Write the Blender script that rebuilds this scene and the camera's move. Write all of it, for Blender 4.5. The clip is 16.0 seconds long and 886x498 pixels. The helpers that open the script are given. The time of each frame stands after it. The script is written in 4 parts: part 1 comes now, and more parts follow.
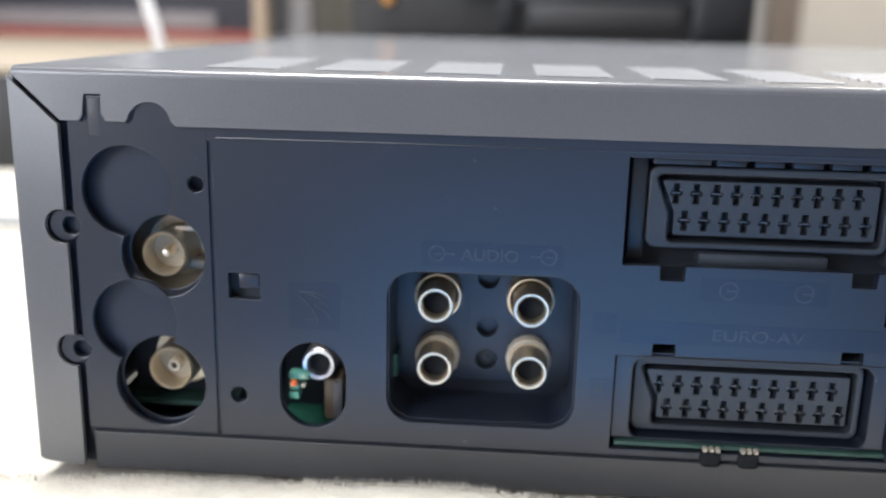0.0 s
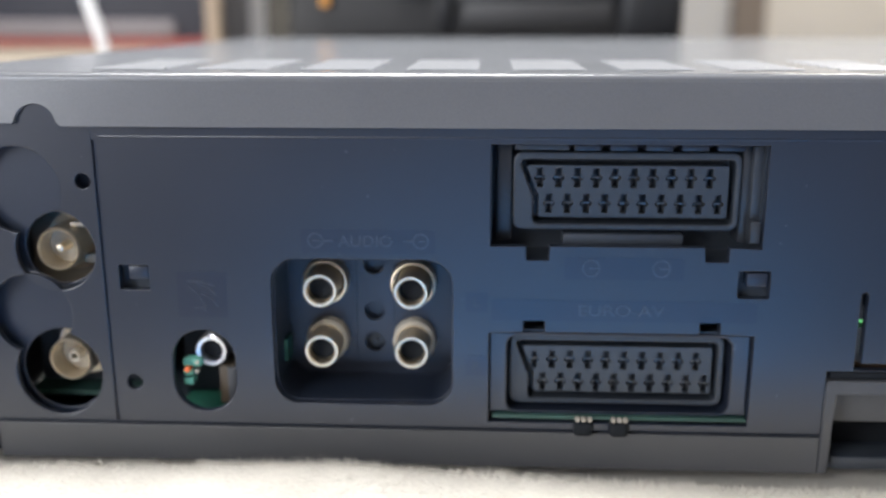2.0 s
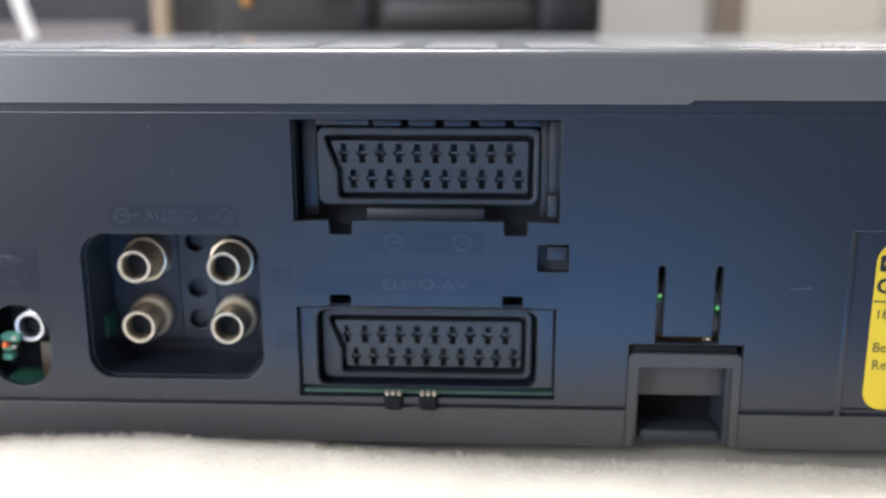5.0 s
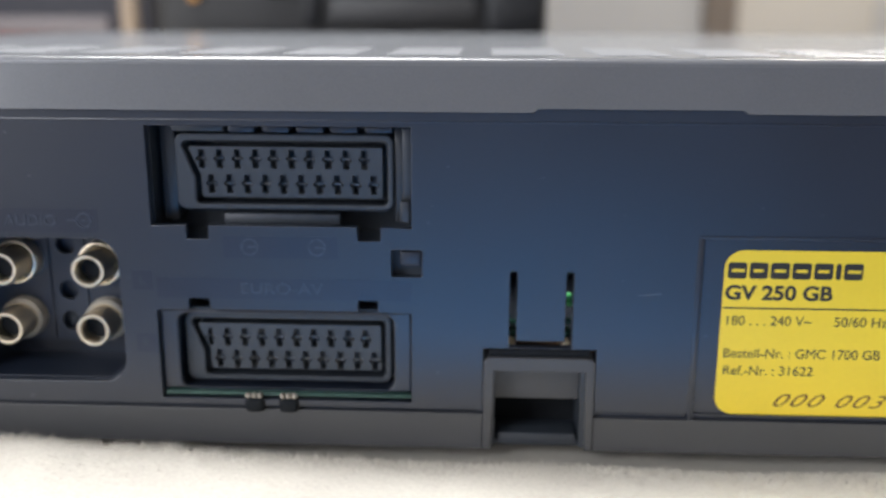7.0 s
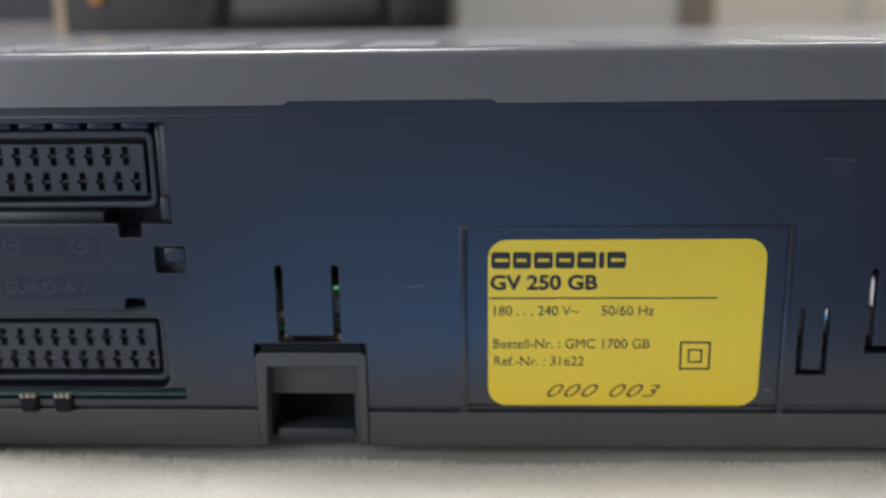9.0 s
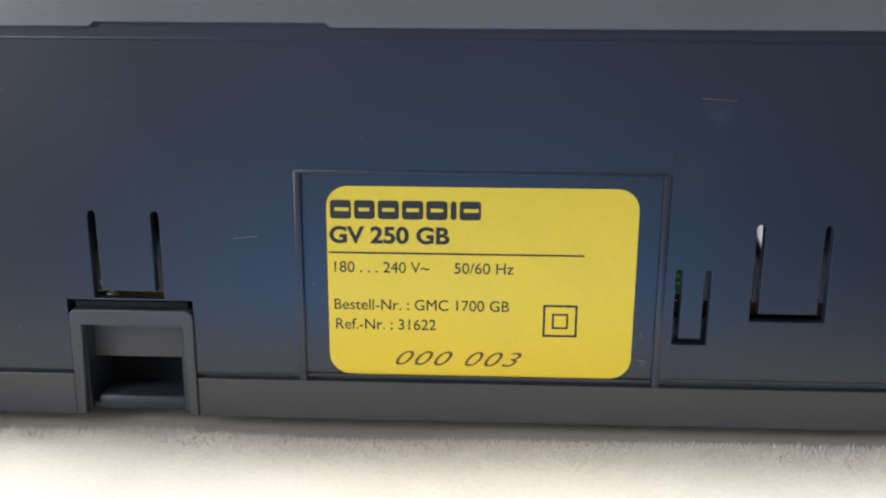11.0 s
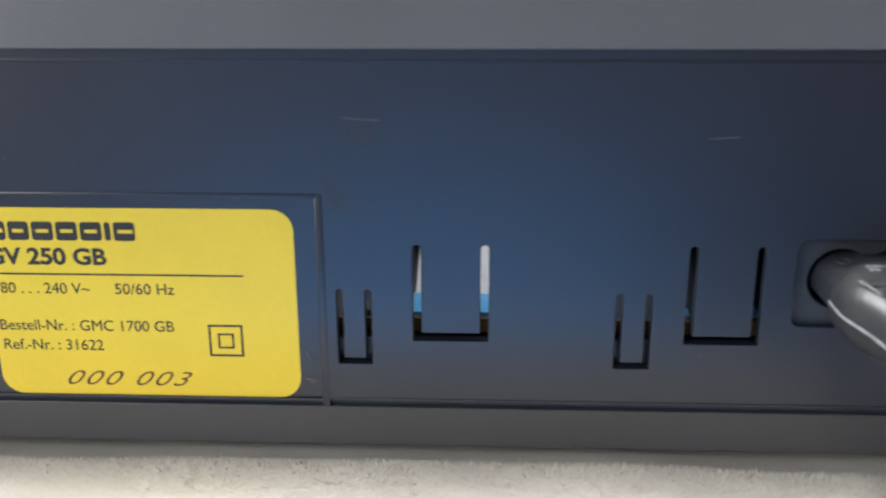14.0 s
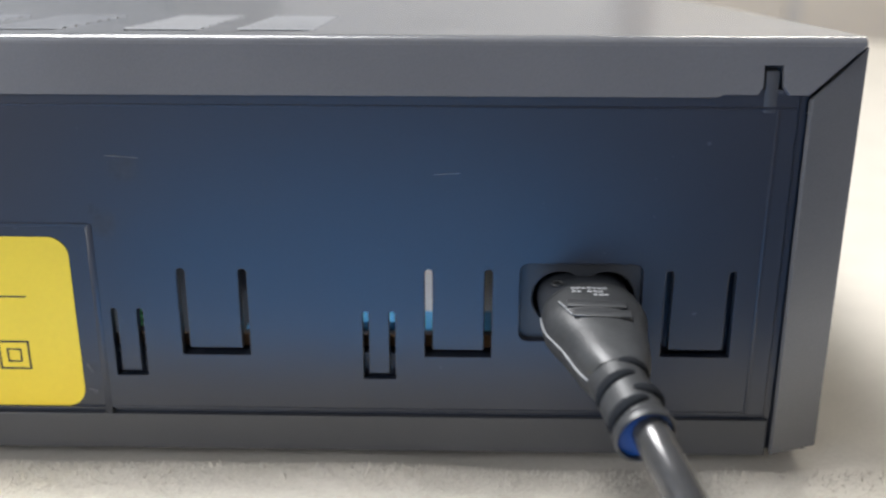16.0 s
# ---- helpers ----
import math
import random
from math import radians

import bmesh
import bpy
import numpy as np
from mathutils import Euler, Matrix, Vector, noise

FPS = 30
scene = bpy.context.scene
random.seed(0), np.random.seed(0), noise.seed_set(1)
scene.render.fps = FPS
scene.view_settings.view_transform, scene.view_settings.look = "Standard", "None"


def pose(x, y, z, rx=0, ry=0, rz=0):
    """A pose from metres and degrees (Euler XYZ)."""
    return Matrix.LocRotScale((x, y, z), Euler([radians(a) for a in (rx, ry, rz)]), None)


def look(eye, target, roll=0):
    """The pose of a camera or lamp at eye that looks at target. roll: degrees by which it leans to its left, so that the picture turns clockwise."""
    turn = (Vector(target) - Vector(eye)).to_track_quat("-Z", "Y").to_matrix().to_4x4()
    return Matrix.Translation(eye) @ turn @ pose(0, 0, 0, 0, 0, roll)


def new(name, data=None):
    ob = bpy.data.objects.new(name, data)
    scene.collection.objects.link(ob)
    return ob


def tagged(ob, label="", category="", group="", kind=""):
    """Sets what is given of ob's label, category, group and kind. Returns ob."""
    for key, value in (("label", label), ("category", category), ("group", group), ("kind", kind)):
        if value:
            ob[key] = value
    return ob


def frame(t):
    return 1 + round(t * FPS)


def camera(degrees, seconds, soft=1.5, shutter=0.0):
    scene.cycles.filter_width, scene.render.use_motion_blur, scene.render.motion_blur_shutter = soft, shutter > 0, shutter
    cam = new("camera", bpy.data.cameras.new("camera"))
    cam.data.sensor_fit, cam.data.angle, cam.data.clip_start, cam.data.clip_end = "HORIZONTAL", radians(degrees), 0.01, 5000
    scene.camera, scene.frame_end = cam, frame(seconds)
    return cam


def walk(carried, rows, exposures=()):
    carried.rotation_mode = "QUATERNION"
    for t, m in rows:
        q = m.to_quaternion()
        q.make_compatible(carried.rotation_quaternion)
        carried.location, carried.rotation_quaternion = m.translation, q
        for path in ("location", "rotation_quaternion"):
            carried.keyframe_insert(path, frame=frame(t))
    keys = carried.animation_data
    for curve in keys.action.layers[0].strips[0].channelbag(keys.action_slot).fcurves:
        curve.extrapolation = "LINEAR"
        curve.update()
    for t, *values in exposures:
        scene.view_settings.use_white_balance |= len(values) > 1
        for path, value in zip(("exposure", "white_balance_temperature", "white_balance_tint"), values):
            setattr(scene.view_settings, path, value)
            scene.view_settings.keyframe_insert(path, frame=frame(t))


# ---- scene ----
cam = camera(50.96, 16.0, soft=2.0, shutter=0.5)
cam.data.dof.use_dof, cam.data.dof.focus_distance, cam.data.dof.aperture_fstop = True, 0.175, 9.5
# seconds, eye in metres, yaw, pitch and roll in degrees
ROWS = [
    (0, 0.0981, -0.1773, 0.0970, 3.91, -14.21, 1.30),
    (0.5, 0.1004, -0.1792, 0.0994, 3.30, -14.65, 0.39),
    (1, 0.1078, -0.1812, 0.0979, 2.88, -14.36, 0.25),
    (1.5, 0.1143, -0.1839, 0.0977, 2.82, -14.21, -0.02),
    (2, 0.1206, -0.1863, 0.0965, 2.83, -14.12, -0.06),
    (2.5, 0.1288, -0.1896, 0.0930, 3.01, -13.48, -0.18),
    (3, 0.1333, -0.1917, 0.0898, 3.01, -13.08, -0.16),
    (3.5, 0.1368, -0.1915, 0.0882, 2.58, -13.15, -0.12),
    (4, 0.1444, -0.1891, 0.0878, 2.58, -13.19, -0.09),
    (4.2, 0.1478, -0.1889, 0.0877, 2.36, -13.20, -0.05),
    (6.3, 0.1787, -0.1882, 0.0942, 2.74, -14.02, 0.18),
    (6.5, 0.1817, -0.1881, 0.0936, 2.70, -13.80, 0.31),
    (7, 0.1914, -0.1892, 0.0931, 2.52, -13.98, 0.21),
    (7.5, 0.1995, -0.1879, 0.0951, 1.82, -13.98, 0.13),
    (8, 0.2186, -0.1873, 0.1004, 2.53, -14.46, -0.36),
    (8.5, 0.2342, -0.1877, 0.0990, 2.98, -14.03, -0.92),
    (9, 0.2404, -0.1861, 0.0910, 2.39, -13.95, -0.81),
    (9.2, 0.2435, -0.1856, 0.0886, 2.29, -14.41, -0.80),
    (11.3, 0.2719, -0.1634, 0.0786, 2.27, -14.82, 0.44),
    (11.5, 0.2728, -0.1628, 0.0791, 2.24, -14.82, 0.50),
    (12, 0.2815, -0.1596, 0.0805, 2.48, -15.47, 0.45),
    (12.5, 0.2933, -0.1568, 0.0821, 2.54, -16.41, 0.40),
    (13, 0.3032, -0.1551, 0.0846, 1.81, -17.35, 0.51),
    (13.5, 0.3166, -0.1545, 0.0879, 1.69, -17.69, 0.23),
    (14, 0.3326, -0.1573, 0.0888, 2.50, -17.34, -0.16),
    (14.5, 0.3443, -0.1592, 0.0892, 2.55, -16.99, -0.31),
    (15, 0.3567, -0.1646, 0.0885, 1.71, -16.91, -0.29),
    (15.5, 0.3672, -0.1703, 0.0925, 1.27, -16.93, 0.01),
    (16, 0.3762, -0.1722, 0.0996, 1.12, -17.64, 0.14),
]
walk(cam, [(t, pose(x, y, z, 90 + pitch, 0, yaw) @ pose(0, 0, 0, 0, 0, roll)) for t, x, y, z, yaw, pitch, roll in ROWS],
     exposures=[(0, 0.15), (4, 0.15), (6.5, 0.0), (7.5, -0.15), (8, -0.43), (8.5, -0.68), (9, -0.55), (11.5, -0.05), (13, 0.02), (14, 0.03), (16, -0.01)])

M = 0.001


# ---- world, lamps ----
def room_lamp(name, where, target, size, power, colour, spread=180):
    d = bpy.data.lights.new(name, "AREA")
    d.shape, d.size, d.size_y = "RECTANGLE", size[0], size[1]
    d.energy, d.color, d.spread = power, colour, radians(spread)
    ob = new(name, d)
    ob.matrix_world = look(where, target)
    return ob


world = bpy.data.worlds.new("world")
scene.world = world
world.use_nodes = True
world.node_tree.nodes["Background"].inputs[0].default_value = (0.75, 0.8, 0.9, 1)
world.node_tree.nodes["Background"].inputs[1].default_value = 0.3
room_lamp("ceiling_lamp", (-0.06, 0.15, 1.12), (0.05, 0.06, 0), (0.46, 0.46), 31, (0.97, 0.97, 0.98))
room_lamp("room_lamp", (1.2, 1.7, 1.62), (1.2, 1.7, 0), (0.6, 0.6), 28, (1.0, 0.95, 0.87))
# Added fill from the front left; no opening is built for it.
room_lamp("left_fill_light", (-0.60, -1.02, 0.40), (0.05, 0, 0.05), (0.8, 1.05), 25, (0.90, 0.93, 1.0))
# Added unseen lamp: gives the panel its blue reflected patch.
room_lamp("blue_reflection_lamp", (0.22, -1.08, -0.38), (0.22, 0, -0.38), (0.74, 0.32), 2.9, (0.11, 0.43, 1.0))


# ---- materials ----
def mat(name, colour, rough=0.5, metal=0.0, spread=0.12, scale=60.0, bump=0.0, grain=900.0, spec=0.5, wear=0.0,
        stretch=(1, 1, 1)):
    """Principled surface with two scales of tone, gloss variation and fine relief, in object metres."""
    m = bpy.data.materials.new(name)
    m.use_nodes = True
    nt = m.node_tree
    b = nt.nodes["Principled BSDF"]
    b.inputs["Metallic"].default_value = metal
    b.inputs["Specular IOR Level"].default_value = spec
    co = nt.nodes.new("ShaderNodeTexCoord")
    mp = nt.nodes.new("ShaderNodeMapping")
    mp.inputs["Scale"].default_value = stretch
    nt.links.new(co.outputs["Object"], mp.inputs["Vector"])
    big = nt.nodes.new("ShaderNodeTexNoise")
    big.inputs["Scale"].default_value, big.inputs["Detail"].default_value = scale, 4
    fine = nt.nodes.new("ShaderNodeTexNoise")
    fine.inputs["Scale"].default_value, fine.inputs["Detail"].default_value = grain, 3
    for n in (big, fine):
        nt.links.new(mp.outputs["Vector"], n.inputs["Vector"])
    mix = nt.nodes.new("ShaderNodeMix")
    mix.data_type = "FLOAT"
    mix.inputs["Factor"].default_value = 0.45
    nt.links.new(big.outputs["Fac"], mix.inputs[2])
    nt.links.new(fine.outputs["Fac"], mix.inputs[3])
    ramp = nt.nodes.new("ShaderNodeValToRGB")
    lo, hi = [max(0.0, c * (1 - spread)) for c in colour], [min(1.0, c * (1 + spread)) for c in colour]
    ramp.color_ramp.elements[0].position, ramp.color_ramp.elements[1].position = 0.3, 0.7
    ramp.color_ramp.elements[0].color, ramp.color_ramp.elements[1].color = (*lo, 1), (*hi, 1)
    nt.links.new(mix.outputs[0], ramp.inputs["Fac"])
    nt.links.new(ramp.outputs["Color"], b.inputs["Base Color"])
    rr = nt.nodes.new("ShaderNodeMapRange")
    rr.inputs["To Min"].default_value, rr.inputs["To Max"].default_value = max(0.02, rough * 0.85), min(1, rough * 1.15)
    nt.links.new(big.outputs["Fac"], rr.inputs["Value"])
    nt.links.new(rr.outputs["Result"], b.inputs["Roughness"])
    if wear:
        spot = nt.nodes.new("ShaderNodeTexNoise")
        spot.inputs["Scale"].default_value, spot.inputs["Detail"].default_value = 420, 5
        cut = nt.nodes.new("ShaderNodeMapRange")
        cut.inputs["From Min"].default_value, cut.inputs["From Max"].default_value = 0.70, 0.76
        cut.inputs["To Max"].default_value = wear
        smear = nt.nodes.new("ShaderNodeTexNoise")
        smear.inputs["Scale"].default_value, smear.inputs["Detail"].default_value = 38, 6
        cut2 = nt.nodes.new("ShaderNodeMapRange")
        cut2.inputs["From Min"].default_value, cut2.inputs["From Max"].default_value = 0.60, 0.80
        cut2.inputs["To Max"].default_value = wear * 0.05
        total = nt.nodes.new("ShaderNodeMath")
        total.operation = "MAXIMUM"
        dust = nt.nodes.new("ShaderNodeMix")
        dust.data_type = "RGBA"
        dust.inputs[7].default_value = (0.22, 0.23, 0.25, 1)
        nt.links.new(co.outputs["Object"], spot.inputs["Vector"])
        nt.links.new(mp.outputs["Vector"], smear.inputs["Vector"])
        nt.links.new(spot.outputs["Fac"], cut.inputs["Value"])
        nt.links.new(smear.outputs["Fac"], cut2.inputs["Value"])
        nt.links.new(cut.outputs["Result"], total.inputs[0])
        nt.links.new(cut2.outputs["Result"], total.inputs[1])
        nt.links.new(total.outputs["Value"], dust.inputs["Factor"])
        nt.links.new(ramp.outputs["Color"], dust.inputs[6])
        nt.links.new(dust.outputs[2], b.inputs["Base Color"])
    if bump:
        bp = nt.nodes.new("ShaderNodeBump")
        bp.inputs["Strength"].default_value, bp.inputs["Distance"].default_value = 1.0, bump
        nt.links.new(fine.outputs["Fac"], bp.inputs["Height"])
        nt.links.new(bp.outputs["Normal"], b.inputs["Normal"])
    return m


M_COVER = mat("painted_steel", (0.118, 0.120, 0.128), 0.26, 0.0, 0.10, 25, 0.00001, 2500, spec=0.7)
# Same cover paint, lightened: the top's grazing reflections put into its colour.
M_COVER_LIT = mat("painted_steel_lit", (0.165, 0.172, 0.185), 0.25, 0.0, 0.12, 40, 0.00003, 1500, spec=0.8)
# Paler louvre colour: highlights on the vent fields painted in.
M_VENT_GLINT = mat("vent_glint", (0.185, 0.19, 0.20), 0.45, 0.0, 0.08, 60, 0.00001, 1500)
M_PANEL = mat("panel_plastic", (0.014, 0.019, 0.032), 0.33, 0.0, 0.12, 30, 0.00001, 1800, spec=0.65, wear=0.22)
M_EMBOSS = mat("embossed_plastic", (0.042, 0.052, 0.074), 0.35, 0.0, 0.3, 900)
M_SIGN = mat("sign_plastic", (0.011, 0.016, 0.032), 0.325, 0.0, 0.12, 120, 0.000006, 2000, spec=0.6)
M_SMUDGE = mat("smudged_plastic", (0.024, 0.030, 0.042), 0.42, 0.0, 0.3, 260)
M_RECESS = mat("recess_plastic", (0.016, 0.023, 0.040), 0.36, 0.0, 0.10, 40, 0.00001, 1800)
M_BASE = mat("base_plastic", (0.054, 0.056, 0.062), 0.45, 0.0, 0.10, 30, 0.00001, 1800)
M_BLACK = mat("black_plastic", (0.030, 0.034, 0.041), 0.4, 0.0, 0.15, 60, 0.000008, 1500)
M_SOCKET = mat("socket_plastic", (0.032, 0.039, 0.050), 0.42, 0.0, 0.12, 80, 0.000008, 2000)
M_DARK = mat("chassis_dark", (0.032, 0.042, 0.058), 0.6)
# Near-black: shade of hollows put into colour, also the dark pegs.
M_HOLLOW = mat("shade_and_peg_black", (0.015, 0.017, 0.020), 0.9, spec=0.1)
M_NICKEL = mat("nickel", (0.84, 0.74, 0.58), 0.42, 1.0, 0.10, 150, 0.000006, 1500)
M_TIN = mat("tinned_steel", (0.44, 0.40, 0.34), 0.5, 0.6, 0.15, 120, 0.00001, 1200)
M_CONTACT = mat("contact_metal", (0.30, 0.30, 0.31), 0.4, 1.0)
M_CREAM = mat("jack_insert", (0.42, 0.385, 0.32), 0.5, 0.0, 0.1, 200)
M_PCBDULL = mat("dusty_board", (0.022, 0.060, 0.050), 0.55, 0.0, 0.3, 200)
M_TEAL = mat("teal_terminal", (0.10, 0.34, 0.27), 0.4, 0.0, 0.2, 300)
M_AMBER = mat("amber_plastic", (0.085, 0.062, 0.040), 0.4, 0.0, 0.2, 200)
M_STEEL = mat("bright_steel", (0.70, 0.71, 0.74), 0.34, 1.0, 0.08, 150)
M_PCB = mat("circuit_green", (0.012, 0.09, 0.06), 0.4, 0.0, 0.3, 200)
M_PCBEDGE = mat("board_edge", (0.15, 0.085, 0.038), 0.6, 0.0, 0.3, 200)
M_YELLOW = mat("label_yellow", (0.80, 0.60, 0.035), 0.42, 0.0, 0.035, 70, 0.000004, 1200)
M_INK = mat("label_ink", (0.022, 0.020, 0.018), 0.5, 0.0, 0.3, 800)
M_PENCIL = mat("pen_ink", (0.15, 0.075, 0.022), 0.6, 0.0, 0.4, 900)
M_CORD = mat("cord_skin", (0.040, 0.041, 0.042), 0.24, 0.0, 0.2, 250, 0.00002, 700, spec=0.8)
M_RUBBER = mat("cord_rubber", (0.036, 0.038, 0.040), 0.42, 0.0, 0.25, 250, 0.00006, 1100, spec=0.65)
M_PRINT = mat("grey_emboss", (0.16, 0.165, 0.17), 0.45, 0.0, 0.3, 900)
M_BLUE = mat("blue_plastic", (0.008, 0.075, 0.27), 0.45)
# White and pale blue for light reflected inside the slots.
M_GLINT_WHITE = mat("glint_white", (0.86, 0.90, 0.97), 0.35, 0.0, 0.05, 90)
M_GLINT_BLUE = mat("glint_blue", (0.14, 0.50, 0.95), 0.4)
M_LGREEN = mat("bright_green_plastic", (0.22, 0.90, 0.32), 0.4)
M_ORANGE = mat("orange_component", (0.75, 0.16, 0.04), 0.4)
M_CLOTH = mat("cotton_cloth", (0.56, 0.53, 0.47), 0.95, 0.0, 0.09, 45, 0.0001, 1100, spec=0.1)
M_TABLE = mat("table_wood", (0.35, 0.24, 0.14), 0.5, 0.0, 0.25, 15, 0.00005, 300, stretch=(1, 8, 8))
M_WALL = mat("wall_paint", (0.78, 0.72, 0.62), 0.85, 0.0, 0.04, 3, 0.0002, 200)
M_WALL2 = mat("wall_paint_grey", (0.66, 0.64, 0.60), 0.85, 0.0, 0.04, 3, 0.0002, 200)
# Tones for the unseen south wall, picked for what the panel reflects.
M_WALL5 = mat("reflection_wall_dark", (0.11, 0.108, 0.105), 0.85, 0.0, 0.06, 3, 0.0002, 200)
M_WALL4 = mat("reflection_wall_mid", (0.42, 0.40, 0.385), 0.85, 0.0, 0.06, 3, 0.0002, 200)
M_FRAME = mat("brown_frame", (0.26, 0.21, 0.165), 0.6, 0.0, 0.15, 8)
M_CEIL = mat("ceiling_paint", (0.80, 0.79, 0.76), 0.9, 0.0, 0.03, 3)
# Unseen floor, coloured blue for its reflection in the panel.
M_BLUE_FLOOR = mat("blue_reflection_floor", (0.03, 0.06, 0.20), 0.95, 0.0, 0.2, 30, 0.001, 400)
M_PRINTER = mat("printer_plastic", (0.032, 0.032, 0.034), 0.5, 0.0, 0.1, 20, 0.00003, 900)
M_PRINTER2 = mat("printer_dark", (0.014, 0.015, 0.018), 0.45, 0.0, 0.1, 20)
M_TAG = mat("orange_tag", (0.70, 0.33, 0.08), 0.5, 0.0, 0.1, 60)
M_CARTON = mat("cream_carton", (0.34, 0.29, 0.225), 0.7, 0.0, 0.06, 12, 0.0001, 300)
M_SCREEN = mat("dark_blue_grey", (0.035, 0.037, 0.05), 0.45, 0.0, 0.1, 10)
M_MAUVE = mat("grey_mauve", (0.19, 0.17, 0.175), 0.55, 0.0, 0.1, 12)
M_RED = mat("dark_red", (0.30, 0.06, 0.045), 0.55, 0.0, 0.15, 12)
M_OAK = mat("pale_wood", (0.36, 0.285, 0.215), 0.6, 0.0, 0.12, 20, 0.0001, 200, stretch=(8, 8, 1))
M_OLIVE = mat("olive_fabric", (0.075, 0.07, 0.06), 0.9, 0.0, 0.2, 15, 0.0004, 300)
M_WHITE = mat("white_cable", (0.80, 0.80, 0.82), 0.4, 0.0, 0.04, 60)
M_GREY = mat("grey_cable", (0.30, 0.31, 0.32), 0.4, 0.0, 0.06, 60)


# ---- mesh helpers; sizes in millimetres ----
def part(name, me, material, parent=None, label=""):
    if isinstance(me, bmesh.types.BMesh):
        bm, me = me, bpy.data.meshes.new(name)
        bm.to_mesh(me)
        bm.free()
    if not me.materials:
        me.materials.append(material)
    me.polygons.foreach_set("use_smooth", [True] * len(me.polygons))
    me.set_sharp_from_angle(angle=radians(6 if me.name.startswith("plate") else 32))
    ob = new(name, me)
    ob.parent = parent
    if label:
        tagged(ob, label)
    return ob


def thing(name, label, category, at=(0, 0, 0), group="", kind=""):
    ob = new(name)
    ob.location = [v * M for v in at]
    return tagged(ob, label, category, group, kind)


def box(x0, x1, y0, y1, z0, z1, bevel=0.0, seg=2):
    bm = bmesh.new()
    bmesh.ops.create_cube(bm, size=1)
    bmesh.ops.scale(bm, vec=((x1 - x0) * M, (y1 - y0) * M, (z1 - z0) * M), verts=bm.verts)
    bmesh.ops.translate(bm, vec=((x0 + x1) / 2 * M, (y0 + y1) / 2 * M, (z0 + z1) / 2 * M), verts=bm.verts)
    if bevel:
        bmesh.ops.bevel(bm, geom=bm.edges, offset=bevel * M, segments=seg, affect="EDGES", profile=0.5)
    return bm


def arc(cx, cz, r, a0, a1, n=16, rz=None):
    rz = rz or r
    return [(cx + r * math.cos(radians(a0 + (a1 - a0) * i / n)), cz + rz * math.sin(radians(a0 + (a1 - a0) * i / n)))
            for i in range(n + 1)]


def circle(cx, cz, r, rz=None, n=28):
    return arc(cx, cz, r, 0, 360, n, rz)[:-1]


def rrect(x0, x1, z0, z1, r=0.5, n=5):
    r = min(r, (x1 - x0) / 2 - 1e-3, (z1 - z0) / 2 - 1e-3)
    return (arc(x1 - r, z1 - r, r, 0, 90, n) + arc(x0 + r, z1 - r, r, 90, 180, n)
            + arc(x0 + r, z0 + r, r, 180, 270, n) + arc(x1 - r, z0 + r, r, 270, 360, n))


def two_circles(c1, r1, c2, r2, n=40):
    """Outline of the union of two overlapping circles."""
    pts = []
    dx, dz = c2[0] - c1[0], c2[1] - c1[1]
    d = math.hypot(dx, dz)
    base = math.degrees(math.atan2(dz, dx))
    a1 = math.degrees(math.acos((d * d + r1 * r1 - r2 * r2) / (2 * d * r1)))
    a2 = math.degrees(math.acos((d * d + r2 * r2 - r1 * r1) / (2 * d * r2)))
    pts += arc(c1[0], c1[1], r1, base + a1, base + 360 - a1, n)
    pts += arc(c2[0], c2[1], r2, base + 180 + a2, base + 540 - a2, n)
    return pts


def plate(outer, holes=(), y0=0.0, y1=2.0, bevel=0.0):
    """A sheet standing in the x-z plane from depth y0 to y1, with openings through it."""
    cu = bpy.data.curves.new("plate", "CURVE")
    cu.dimensions, cu.fill_mode = "2D", "BOTH"
    cu.extrude = max(0.0, (y1 - y0) / 2 - bevel) * M
    cu.bevel_depth, cu.bevel_resolution, cu.offset = bevel * M, 1, -bevel * M
    for loop in (outer, *holes):
        sp = cu.splines.new("POLY")
        sp.points.add(len(loop) - 1)
        for p, (x, z) in zip(sp.points, loop):
            p.co = (x * M, z * M, 0, 1)
        sp.use_cyclic_u = True
    ob = bpy.data.objects.new("plate", cu)
    me = bpy.data.meshes.new_from_object(ob)
    me.name = "plate"
    bpy.data.objects.remove(ob)
    bpy.data.curves.remove(cu)
    bm = bmesh.new()
    bm.from_mesh(me)
    bmesh.ops.remove_doubles(bm, verts=bm.verts, dist=2e-6)
    bm.to_mesh(me)
    bm.free()
    me.transform(pose(0, (y0 + y1) / 2 * M, 0, 90))
    return me


def lathe(profile, cx, cz, seg=32):
    """Turns (radius, depth) pairs round an axis along y."""
    bm = bmesh.new()
    rings = []
    for r, y in profile:
        if r < 1e-6:
            rings.append([bm.verts.new((cx * M, y * M, cz * M))])
        else:
            rings.append([bm.verts.new(((cx + r * math.cos(6.28318531 * i / seg)) * M, y * M,
                                        (cz + r * math.sin(6.28318531 * i / seg)) * M)) for i in range(seg)])
    for a, b in zip(rings, rings[1:]):
        for i in range(seg):
            j = (i + 1) % seg
            if len(a) == 1 and len(b) == 1:
                continue
            if len(a) == 1:
                bm.faces.new((a[0], b[j], b[i]))
            elif len(b) == 1:
                bm.faces.new((a[i], a[j], b[0]))
            else:
                bm.faces.new((a[i], a[j], b[j], b[i]))
    bmesh.ops.recalc_face_normals(bm, faces=bm.faces)
    return bm


